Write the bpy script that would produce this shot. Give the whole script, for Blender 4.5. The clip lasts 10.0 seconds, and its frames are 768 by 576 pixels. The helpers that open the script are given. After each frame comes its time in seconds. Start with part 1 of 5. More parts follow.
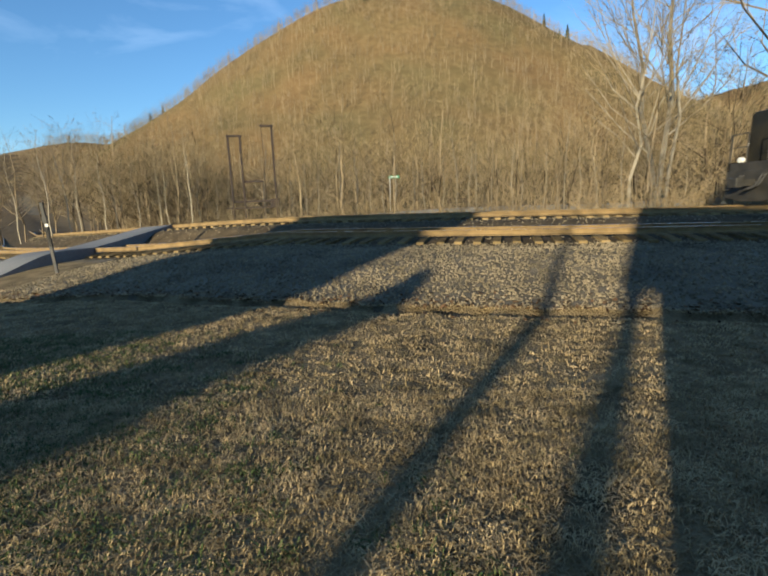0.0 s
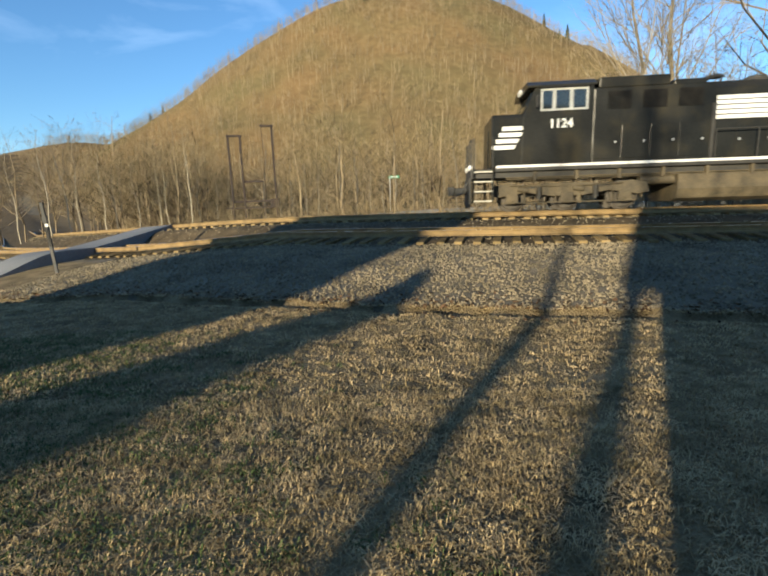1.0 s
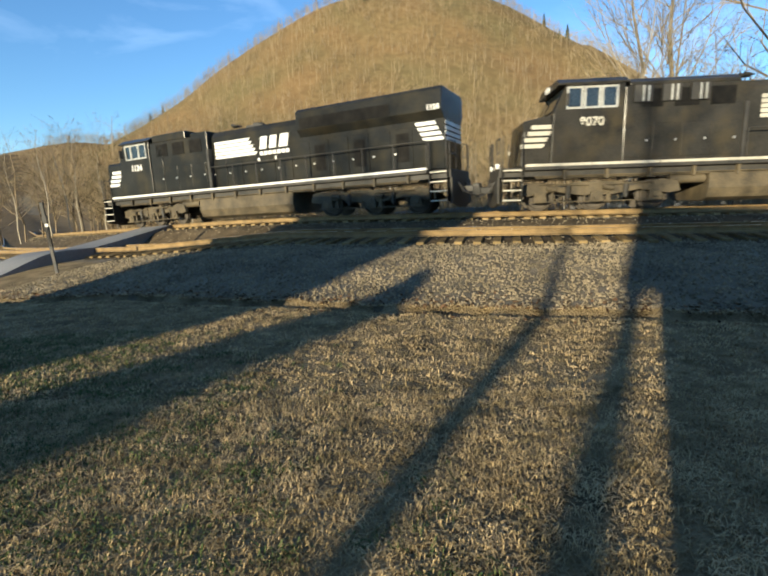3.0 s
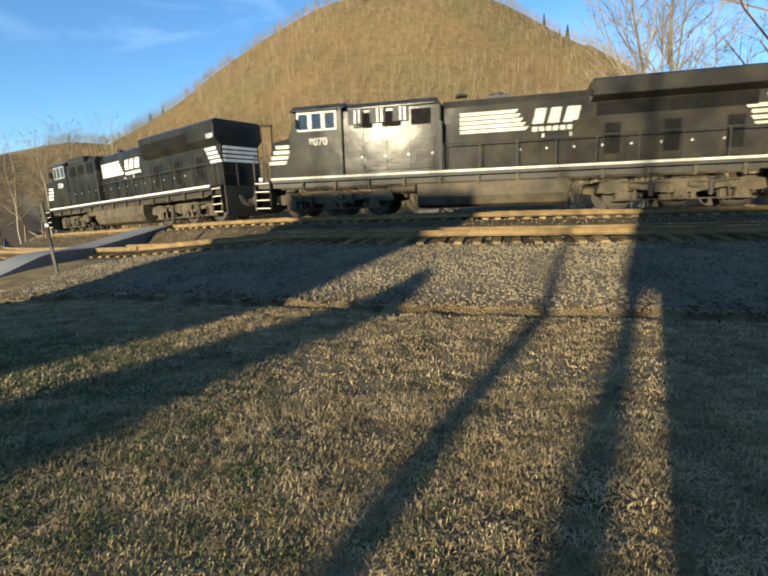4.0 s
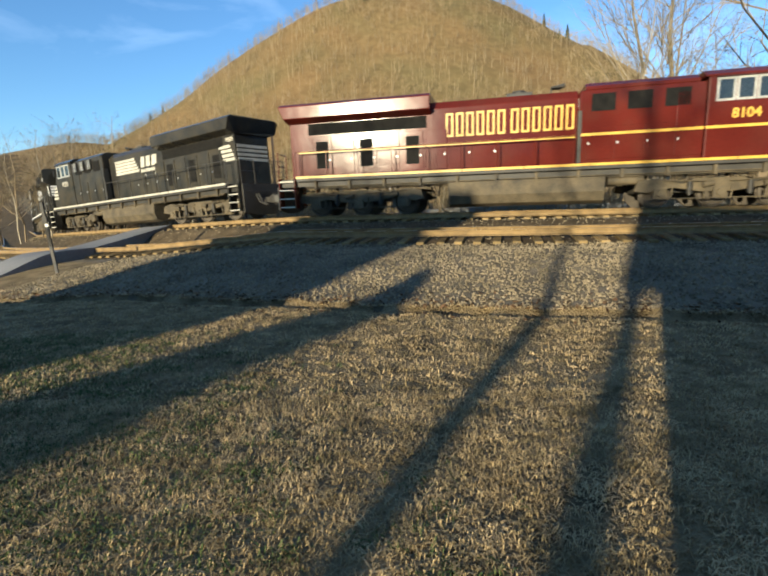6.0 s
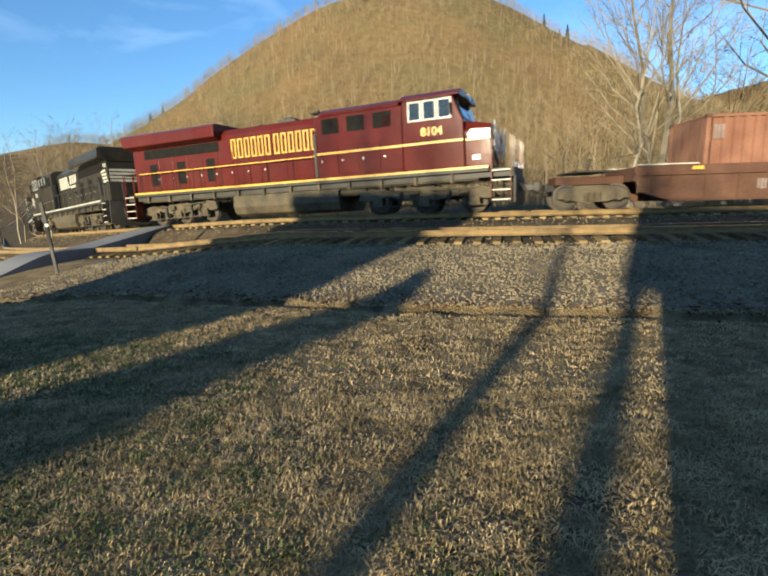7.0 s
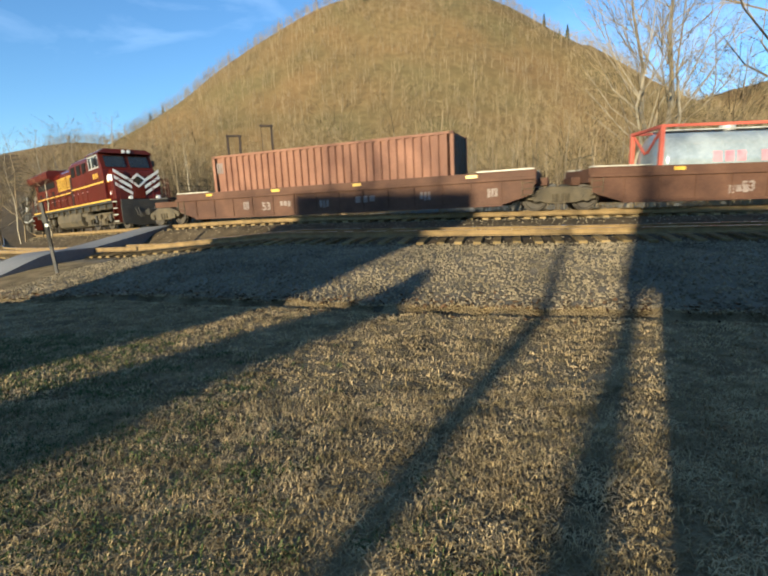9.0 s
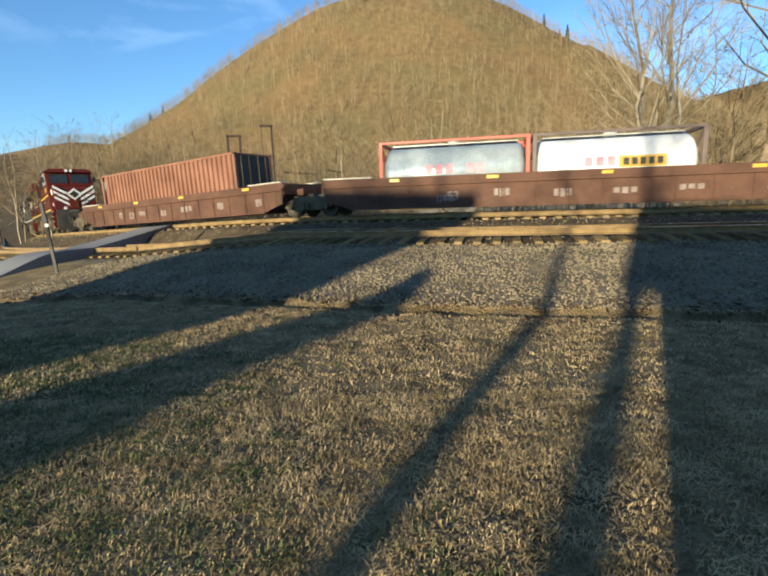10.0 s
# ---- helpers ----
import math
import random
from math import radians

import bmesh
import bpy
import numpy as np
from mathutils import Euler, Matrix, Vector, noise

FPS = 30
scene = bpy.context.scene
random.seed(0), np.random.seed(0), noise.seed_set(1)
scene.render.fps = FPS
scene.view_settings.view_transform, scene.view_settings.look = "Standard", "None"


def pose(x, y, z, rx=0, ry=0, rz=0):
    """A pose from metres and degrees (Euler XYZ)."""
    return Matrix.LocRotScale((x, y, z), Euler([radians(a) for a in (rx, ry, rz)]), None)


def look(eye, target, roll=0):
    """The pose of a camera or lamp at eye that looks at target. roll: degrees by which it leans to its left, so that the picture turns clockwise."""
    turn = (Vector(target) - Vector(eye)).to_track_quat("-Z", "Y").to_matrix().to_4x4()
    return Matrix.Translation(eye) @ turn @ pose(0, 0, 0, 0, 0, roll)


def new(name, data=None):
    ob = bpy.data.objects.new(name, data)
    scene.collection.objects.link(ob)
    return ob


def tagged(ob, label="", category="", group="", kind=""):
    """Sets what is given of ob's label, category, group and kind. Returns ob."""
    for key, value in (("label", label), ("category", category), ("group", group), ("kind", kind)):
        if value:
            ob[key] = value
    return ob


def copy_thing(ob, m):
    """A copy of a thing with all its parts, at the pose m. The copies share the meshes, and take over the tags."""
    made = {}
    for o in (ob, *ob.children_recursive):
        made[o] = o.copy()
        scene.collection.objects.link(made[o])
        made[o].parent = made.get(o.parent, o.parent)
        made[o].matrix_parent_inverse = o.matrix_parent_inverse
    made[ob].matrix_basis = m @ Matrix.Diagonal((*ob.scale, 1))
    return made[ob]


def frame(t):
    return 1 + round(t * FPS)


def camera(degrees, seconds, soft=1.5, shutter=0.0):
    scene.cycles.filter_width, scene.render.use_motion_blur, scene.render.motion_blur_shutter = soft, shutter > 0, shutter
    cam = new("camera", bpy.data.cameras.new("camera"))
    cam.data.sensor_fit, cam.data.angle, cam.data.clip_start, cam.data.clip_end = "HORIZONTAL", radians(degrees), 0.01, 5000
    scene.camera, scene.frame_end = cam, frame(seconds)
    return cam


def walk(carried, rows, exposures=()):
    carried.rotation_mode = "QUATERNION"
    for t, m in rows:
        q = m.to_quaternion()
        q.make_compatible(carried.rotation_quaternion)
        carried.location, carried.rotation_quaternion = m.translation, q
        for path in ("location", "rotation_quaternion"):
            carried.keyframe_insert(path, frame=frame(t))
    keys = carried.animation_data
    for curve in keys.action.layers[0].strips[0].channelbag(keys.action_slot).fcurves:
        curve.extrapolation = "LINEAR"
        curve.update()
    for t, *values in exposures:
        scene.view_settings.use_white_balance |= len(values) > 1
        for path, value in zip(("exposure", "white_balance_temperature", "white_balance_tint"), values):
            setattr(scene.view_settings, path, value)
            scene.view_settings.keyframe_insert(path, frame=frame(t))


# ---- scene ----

SECONDS = 10.0
EYE = (0.0, 0.0, 0.813)
PITCH = radians(10.40)
cam = camera(79.18, SECONDS, soft=2.1, shutter=0.22)
VIEW = look(EYE, (EYE[0], EYE[1] + 10 * math.cos(PITCH), EYE[2] - 10 * math.sin(PITCH)), roll=-2.08)
walk(cam, [(0.0, VIEW), (SECONDS, VIEW)], exposures=[(0.0, 0.92, 5170, 6), (1.6, 1.12, 5170, 6), (SECONDS, 1.12, 5170, 6)])

# ---- light ----
SUN_AZ = radians(30.1)        # the way the light travels, to the right of straight ahead
SUN_EL = radians(9.5)
world = bpy.data.worlds.new("sky")
scene.world = world
world.use_nodes = True
wn = world.node_tree
sky = wn.nodes.new("ShaderNodeTexSky")
sky.sky_type = "NISHITA"
sky.sun_disc = False
sky.sun_elevation = SUN_EL
sky.sun_rotation = SUN_AZ + math.pi
sky.air_density, sky.dust_density, sky.ozone_density = 1.0, 0.0, 2.5
wn.nodes["Background"].inputs["Strength"].default_value = 0.10
# thin cirrus
coord, streak, amount = wn.nodes.new("ShaderNodeTexCoord"), wn.nodes.new("ShaderNodeTexNoise"), wn.nodes.new("ShaderNodeMapRange")
stretch = wn.nodes.new("ShaderNodeMapping")
stretch.inputs["Scale"].default_value = (2.2, 2.2, 6.0)
stretch.inputs["Rotation"].default_value = (0.3, 0.9, 0.4)
streak.inputs["Scale"].default_value, streak.inputs["Detail"].default_value, streak.inputs["Distortion"].default_value = 1.6, 6, 0.6
amount.inputs["From Min"].default_value, amount.inputs["From Max"].default_value = 0.52, 0.78
amount.inputs["To Max"].default_value = 0.2
veil = wn.nodes.new("ShaderNodeMix")
veil.data_type = "RGBA"
veil.inputs["B"].default_value = (7.0, 7.5, 8.0, 1)
wn.links.new(coord.outputs["Generated"], stretch.inputs["Vector"])
wn.links.new(stretch.outputs["Vector"], streak.inputs["Vector"])
wn.links.new(streak.outputs["Fac"], amount.inputs["Value"])
wn.links.new(amount.outputs["Result"], veil.inputs["Factor"])
wn.links.new(sky.outputs["Color"], veil.inputs["A"])
wn.links.new(veil.outputs["Result"], wn.nodes["Background"].inputs["Color"])
sun_data = bpy.data.lights.new("sun", "SUN")
sun_data.energy, sun_data.angle, sun_data.color = 5.0, radians(1.0), (1.0, 0.74, 0.40)
sun = new("sun", sun_data)
LIGHT_WAY = Vector((math.sin(SUN_AZ) * math.cos(SUN_EL), math.cos(SUN_AZ) * math.cos(SUN_EL), -math.sin(SUN_EL)))
sun.matrix_world = look((0, 0, 60), Vector((0, 0, 60)) + LIGHT_WAY)


# ---- materials ----
def material(name, rough=0.7, metal=0.0, spec=0.5):
    m = bpy.data.materials.new(name)
    m.use_nodes = True
    b = m.node_tree.nodes["Principled BSDF"]
    b.inputs["Roughness"].default_value = rough
    b.inputs["Metallic"].default_value = metal
    b.inputs["Specular IOR Level"].default_value = spec
    return m, m.node_tree, b


def surface(name, low, high, scale=3.0, fine=40.0, rough=0.7, metal=0.0, spec=0.5, bump=0.2, vary=None, dirt=None, dirt_amount=0.0, coord="Object", rough_vary=0.12, wave=0.0, relief=0.02):
    """Colour between low and high by noise at two scales, with fine relief, piece to piece variation and dirt."""
    m, nt, b = material(name, rough, metal, spec)
    n, l = nt.nodes, nt.links
    tc = n.new("ShaderNodeTexCoord")
    big, small = n.new("ShaderNodeTexNoise"), n.new("ShaderNodeTexNoise")
    big.inputs["Scale"].default_value, small.inputs["Scale"].default_value = scale, fine
    big.inputs["Detail"].default_value, small.inputs["Detail"].default_value = 5, 4
    l.new(tc.outputs[coord], big.inputs["Vector"])
    l.new(tc.outputs[coord], small.inputs["Vector"])
    mix = n.new("ShaderNodeMath")
    mix.operation = "MULTIPLY_ADD"
    l.new(small.outputs["Fac"], mix.inputs[0])
    mix.inputs[1].default_value = 0.55
    half = n.new("ShaderNodeMath")
    half.operation = "MULTIPLY_ADD"
    l.new(big.outputs["Fac"], half.inputs[0])
    half.inputs[1].default_value, half.inputs[2].default_value = 1.1, -0.33
    l.new(half.outputs[0], mix.inputs[2])
    last = mix.outputs[0]
    if vary:
        info = n.new("ShaderNodeObjectInfo") if vary[0] == "object" else n.new("ShaderNodeNewGeometry")
        add = n.new("ShaderNodeMath")
        add.operation = "MULTIPLY_ADD"
        l.new(info.outputs["Random" if vary[0] == "object" else "Random Per Island"], add.inputs[0])
        add.inputs[1].default_value = vary[1]
        off = n.new("ShaderNodeMath")
        off.operation = "SUBTRACT"
        l.new(last, off.inputs[0])
        off.inputs[1].default_value = vary[1] / 2
        l.new(off.outputs[0], add.inputs[2])
        last = add.outputs[0]
    ramp = n.new("ShaderNodeValToRGB")
    ramp.color_ramp.elements[0].position, ramp.color_ramp.elements[1].position = 0.18, 0.78
    ramp.color_ramp.elements[0].color = (*low, 1)
    ramp.color_ramp.elements[1].color = (*high, 1)
    l.new(last, ramp.inputs["Fac"])
    colour = ramp.outputs["Color"]
    if dirt:
        dn = n.new("ShaderNodeTexNoise")
        dn.inputs["Scale"].default_value, dn.inputs["Detail"].default_value = scale * 1.7, 7
        l.new(tc.outputs[coord], dn.inputs["Vector"])
        dr = n.new("ShaderNodeMapRange")
        dr.inputs["From Min"].default_value, dr.inputs["From Max"].default_value = 0.45, 0.7
        dr.inputs["To Max"].default_value = dirt_amount
        l.new(dn.outputs["Fac"], dr.inputs["Value"])
        dm = n.new("ShaderNodeMix")
        dm.data_type = "RGBA"
        l.new(dr.outputs["Result"], dm.inputs["Factor"])
        l.new(colour, dm.inputs["A"])
        dm.inputs["B"].default_value = (*dirt, 1)
        colour = dm.outputs["Result"]
    l.new(colour, b.inputs["Base Color"])
    rv = n.new("ShaderNodeMapRange")
    rv.inputs["To Min"].default_value, rv.inputs["To Max"].default_value = max(0.02, rough - rough_vary), min(1.0, rough + rough_vary)
    l.new(big.outputs["Fac"], rv.inputs["Value"])
    l.new(rv.outputs["Result"], b.inputs["Roughness"])
    if bump:
        bp = n.new("ShaderNodeBump")
        bp.inputs["Strength"].default_value, bp.inputs["Distance"].default_value = bump, relief
        l.new(small.outputs["Fac"], bp.inputs["Height"])
        if wave:
            wb = n.new("ShaderNodeBump")
            wb.inputs["Strength"].default_value, wb.inputs["Distance"].default_value = 1.0, wave
            l.new(big.outputs["Fac"], wb.inputs["Height"])
            l.new(wb.outputs["Normal"], bp.inputs["Normal"])
        l.new(bp.outputs["Normal"], b.inputs["Normal"])
    return m


SOIL = surface("winter_lawn_soil", (0.075, 0.058, 0.032), (0.34, 0.26, 0.14), 1.6, 28.0, 0.95, spec=0.05, bump=1.0, relief=0.05)
BLADE = surface("dry_grass", (0.23, 0.17, 0.082), (0.60, 0.46, 0.245), 2.2, 7.0, 0.85, spec=0.1, bump=0, vary=("island", 0.35), dirt=(0.10, 0.085, 0.04), dirt_amount=0.75)
GREEN = surface("green_grass", (0.04, 0.07, 0.02), (0.13, 0.15, 0.05), 1.0, 6.0, 0.8, spec=0.2, bump=0, vary=("island", 0.5))
BALLAST = surface("ballast_bed", (0.085, 0.072, 0.048), (0.23, 0.19, 0.125), 1.2, 22.0, 0.95, spec=0.15, bump=0.9)
TRACK_BED = surface("brown_track_bed", (0.045, 0.034, 0.02), (0.13, 0.098, 0.056), 1.4, 20.0, 0.95, spec=0.1, bump=0.9)
STONE = surface("crushed_stone", (0.10, 0.085, 0.055), (0.30, 0.245, 0.155), 1.0, 30.0, 0.95, spec=0.1, bump=0.3, vary=("island", 0.4))
TIE_WOOD = surface("tie_wood", (0.085, 0.062, 0.027), (0.30, 0.215, 0.095), 2.5, 30.0, 0.9, spec=0.1, bump=0.6, vary=("object", 0.45))
RAIL_RUST = surface("rusty_rail_side", (0.12, 0.08, 0.03), (0.28, 0.19, 0.075), 3.0, 40.0, 0.8, bump=0.3)
RAIL_TOP = surface("polished_rail_head", (0.40, 0.40, 0.40), (0.6, 0.59, 0.57), 1.0, 30.0, 0.28, metal=1.0, bump=0.05)
def hillside(name):
    """Leaf litter under scrub: pale clumps painted as crowns, dark ones as the shaded gaps, at the size of shrubs and
    thickets, with deep relief.
    """
    m, nt, b = material(name, 0.95, spec=0.05)
    n, l = nt.nodes, nt.links
    tc = n.new("ShaderNodeTexCoord")
    clump, patch_noise, grain = n.new("ShaderNodeTexNoise"), n.new("ShaderNodeTexNoise"), n.new("ShaderNodeTexNoise")
    for node, scale, detail in ((clump, 0.3, 7), (patch_noise, 0.018, 4), (grain, 1.3, 3)):
        node.inputs["Scale"].default_value, node.inputs["Detail"].default_value = scale, detail
        l.new(tc.outputs["Object"], node.inputs["Vector"])
    ramp = n.new("ShaderNodeValToRGB")
    ramp.color_ramp.elements[0].position, ramp.color_ramp.elements[1].position = 0.36, 0.66
    ramp.color_ramp.elements[0].color, ramp.color_ramp.elements[1].color = (0.165, 0.128, 0.074, 1), (0.215, 0.168, 0.10, 1)
    l.new(clump.outputs["Fac"], ramp.inputs["Fac"])
    warm = n.new("ShaderNodeMix")
    warm.data_type, warm.blend_type = "RGBA", "MULTIPLY"
    warm.inputs["Factor"].default_value = 0.8
    tint = n.new("ShaderNodeValToRGB")
    tint.color_ramp.elements[0].position, tint.color_ramp.elements[1].position = 0.38, 0.62
    tint.color_ramp.elements[0].color, tint.color_ramp.elements[1].color = (0.68, 0.72, 0.52, 1), (1.0, 0.82, 0.58, 1)
    l.new(patch_noise.outputs["Fac"], tint.inputs["Fac"])
    l.new(ramp.outputs["Color"], warm.inputs["A"])
    l.new(tint.outputs["Color"], warm.inputs["B"])
    l.new(warm.outputs["Result"], b.inputs["Base Color"])
    bp = n.new("ShaderNodeBump")
    bp.inputs["Strength"].default_value, bp.inputs["Distance"].default_value = 0.2, 0.3
    l.new(clump.outputs["Fac"], bp.inputs["Height"])
    fine = n.new("ShaderNodeBump")
    fine.inputs["Strength"].default_value, fine.inputs["Distance"].default_value = 0.35, 0.25
    l.new(grain.outputs["Fac"], fine.inputs["Height"])
    l.new(bp.outputs["Normal"], fine.inputs["Normal"])
    l.new(fine.outputs["Normal"], b.inputs["Normal"])
    return m


HILLSIDE = hillside("wooded_hillside_floor")
LEAF_LITTER = surface("leaf_litter", (0.12, 0.085, 0.045), (0.25, 0.185, 0.10), 0.03, 0.6, 0.95, spec=0.05, bump=0.5)
BARK = surface("grey_bark", (0.12, 0.095, 0.065), (0.30, 0.25, 0.18), 1.5, 20.0, 0.9, spec=0.1, bump=0.5, vary=("object", 0.3))
# pale, narrow tones put the far hill's soft haze into the colour
BARK_FAR = surface("hazed_woodland_bark", (0.16, 0.125, 0.078), (0.40, 0.325, 0.21), 0.02, 0.5, 0.9, spec=0.05, bump=0, vary=("island", 0.3))
TWIG = surface("low_contrast_brown_twigs", (0.155, 0.125, 0.068), (0.37, 0.285, 0.165), 0.022, 0.12, 0.9, spec=0.1, bump=0, vary=("island", 0.22))
# wide tone spread paints in shaded gaps and sunlit stems of the wood edge
BARK_MID = surface("wood_edge_bark_shade_toned", (0.035, 0.027, 0.017), (0.32, 0.25, 0.155), 0.06, 2.0, 0.9, spec=0.05, bump=0, vary=("island", 0.8))
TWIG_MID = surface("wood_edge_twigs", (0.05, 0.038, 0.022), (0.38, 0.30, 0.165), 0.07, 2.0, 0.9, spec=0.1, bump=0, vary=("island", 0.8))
NEEDLES = surface("dark_needles", (0.02, 0.035, 0.012), (0.06, 0.085, 0.03), 0.4, 4.0, 0.8, spec=0.2, bump=0, vary=("island", 0.5))
ASPHALT = surface("worn_grey_road", (0.13, 0.13, 0.13), (0.25, 0.245, 0.235), 0.4, 14.0, 0.85, spec=0.3, bump=0.4)
RUST_STEEL = surface("rusty_steel", (0.012, 0.008, 0.006), (0.04, 0.024, 0.016), 2.0, 25.0, 0.8, bump=0.2)
POST_GREY = surface("weathered_post", (0.05, 0.05, 0.048), (0.13, 0.12, 0.11), 3.0, 25.0, 0.8, bump=0.3)
GALVANISED = surface("galvanised_post", (0.35, 0.35, 0.34), (0.55, 0.55, 0.53), 3.0, 30.0, 0.5, metal=0.6, bump=0.05)
SIGN_GREEN = surface("green_sign_face", (0.01, 0.20, 0.09), (0.02, 0.27, 0.12), 2.0, 20.0, 0.45, bump=0)
SIGN_WHITE = surface("white_sign_lettering", (0.65, 0.68, 0.65), (0.8, 0.8, 0.8), 2.0, 20.0, 0.45, bump=0)
SIDING = surface("pale_house_siding", (0.45, 0.43, 0.38), (0.62, 0.60, 0.55), 0.6, 12.0, 0.7, bump=0.2)
SHINGLE = surface("grey_shingle_roof", (0.06, 0.058, 0.055), (0.15, 0.14, 0.13), 0.8, 14.0, 0.9, bump=0.5)
LITTER = surface("brown_leaf_litter", (0.035, 0.022, 0.012), (0.17, 0.10, 0.05), 1.5, 12.0, 0.9, spec=0.1, bump=0.2, vary=("island", 0.6))
PALE_BARK = surface("pale_sycamore_bark", (0.16, 0.135, 0.095), (0.38, 0.335, 0.25), 1.3, 9.0, 0.85, spec=0.1, bump=0.4)


# ---- mesh helpers ----
def mesh_object(name, verts, tris, mat, parent=None, smooth=False):
    me = bpy.data.meshes.new(name)
    me.vertices.add(len(verts))
    me.vertices.foreach_set("co", np.asarray(verts, np.float32).ravel())
    tris = np.asarray(tris, np.int32)
    me.loops.add(tris.size)
    me.loops.foreach_set("vertex_index", tris.ravel())
    me.polygons.add(len(tris))
    me.polygons.foreach_set("loop_start", np.arange(0, tris.size, tris.shape[1], dtype=np.int32))
    me.polygons.foreach_set("use_smooth", np.full(len(tris), smooth))
    me.update(calc_edges=True)
    me.validate()
    me.materials.append(mat)
    ob = new(name, me)
    if parent:
        ob.parent = parent
    return ob


def part(name, bm, mat, parent=None, label="", bevel=0.0):
    me = bpy.data.meshes.new(name)
    bmesh.ops.recalc_face_normals(bm, faces=bm.faces)
    bm.to_mesh(me)
    bm.free()
    me.materials.append(mat)
    ob = new(name, me)
    if parent:
        ob.parent = parent
    if label:
        ob["label"] = label
    if bevel:
        mod = ob.modifiers.new("bevel", "BEVEL")
        mod.width, mod.segments, mod.limit_method, mod.angle_limit = bevel, 2, "ANGLE", radians(35)
    return ob


def box(bm, x0, x1, y0, y1, z0, z1):
    vs = [bm.verts.new((x, y, z)) for x in (x0, x1) for y in (y0, y1) for z in (z0, z1)]
    for f in ((0, 1, 3, 2), (4, 6, 7, 5), (0, 4, 5, 1), (2, 3, 7, 6), (0, 2, 6, 4), (1, 5, 7, 3)):
        bm.faces.new([vs[i] for i in f])


def prism(bm, outline, a, b, axis="y"):
    """A closed outline in two axes, pulled from a to b along the third."""
    def at(p, q, c):
        return (p, c, q) if axis == "y" else ((c, p, q) if axis == "x" else (p, q, c))
    one = [bm.verts.new(at(p, q, a)) for p, q in outline]
    two = [bm.verts.new(at(p, q, b)) for p, q in outline]
    bm.faces.new(one)
    bm.faces.new(two[::-1])
    for i in range(len(one)):
        j = (i + 1) % len(one)
        bm.faces.new((one[i], one[j], two[j], two[i]))


def rod(bm, p, q, r, n=6, r2=None):
    p, q = Vector(p), Vector(q)
    turn = (q - p).to_track_quat("Z", "Y").to_matrix()
    r2 = r if r2 is None else r2
    one = [bm.verts.new(p + turn @ Vector((r * math.cos(2 * math.pi * i / n), r * math.sin(2 * math.pi * i / n), 0))) for i in range(n)]
    two = [bm.verts.new(q + turn @ Vector((r2 * math.cos(2 * math.pi * i / n), r2 * math.sin(2 * math.pi * i / n), 0))) for i in range(n)]
    bm.faces.new(one[::-1])
    bm.faces.new(two)
    for i in range(n):
        bm.faces.new((one[i], one[(i + 1) % n], two[(i + 1) % n], two[i]))


def thing(name, label, category, group="", kind=""):
    return tagged(new(name), label, category, group, kind)


# ---- the line of the railway ----
TH, K1, K2, DIST = -0.34536, 0.01638, 0.00002, 21.056
STEP = 0.25
LINE_S = np.arange(-400, 400 + STEP, STEP)


def heading(s):
    c = np.clip(s, -35.0, 21.0)
    return TH + K1 * c + K2 * c * c


def grade(s):
    c = np.clip(s, -14.0, 24.0)
    return 0.302 - 0.00336 * c + np.where(c < 0, -0.0021, -0.00015) * c * c + 0.036 * np.clip(s + 14.0, -46.0, 0.0)


def near_drop(s):
    """How far the near track lies below the far one."""
    return 0.37 + np.clip(0.065 * (-1.5 - s), 0.0, 0.42)


def level(s, l):
    """Rail height at a place along and to the side of the line."""
    near = smooth(-1.9, -3.4, l)
    return grade(s) - near_drop(s) * near + 0.09 * np.clip(l - NEAR, -1.8, 1.6) * near


_mid = heading(LINE_S + STEP / 2)
_x = np.concatenate([[0], np.cumsum(np.cos(_mid))[:-1]]) * STEP
_y = np.concatenate([[0], np.cumsum(np.sin(_mid))[:-1]]) * STEP
_zero = int(round(400 / STEP))
LINE_X, LINE_Y = _x - _x[_zero], _y - _y[_zero] + DIST


def on_line(s, side=0.0, up=0.0):
    a = float(heading(s))
    x, y = float(np.interp(s, LINE_S, LINE_X)), float(np.interp(s, LINE_S, LINE_Y))
    return Vector((x - math.sin(a) * side, y + math.cos(a) * side, float(grade(s)) + up))


def line_place(x, y):
    """Distance along and to the side of the far track for points given as arrays."""
    out_s, out_l = np.empty(len(x)), np.empty(len(x))
    sub = slice(None, None, 4)
    lx, ly, ls = LINE_X[sub], LINE_Y[sub], LINE_S[sub]
    la = heading(ls)
    for i in range(0, len(x), 4000):
        d = (x[i:i + 4000, None] - lx) ** 2 + (y[i:i + 4000, None] - ly) ** 2
        k = d.argmin(1)
        dx, dy, a = x[i:i + 4000] - lx[k], y[i:i + 4000] - ly[k], la[k]
        out_s[i:i + 4000] = ls[k] + dx * np.cos(a) + dy * np.sin(a)
        out_l[i:i + 4000] = -dx * np.sin(a) + dy * np.cos(a)
    return out_s, out_l


NEAR = -5.0                  # the near track, to the side of the far one
LAWN = EYE[2] - 1.75
TOE = -11.9                   # foot of the ballast


def smooth(a, b, v):
    t = np.clip((v - a) / (b - a), 0, 1)
    return t * t * (3 - 2 * t)


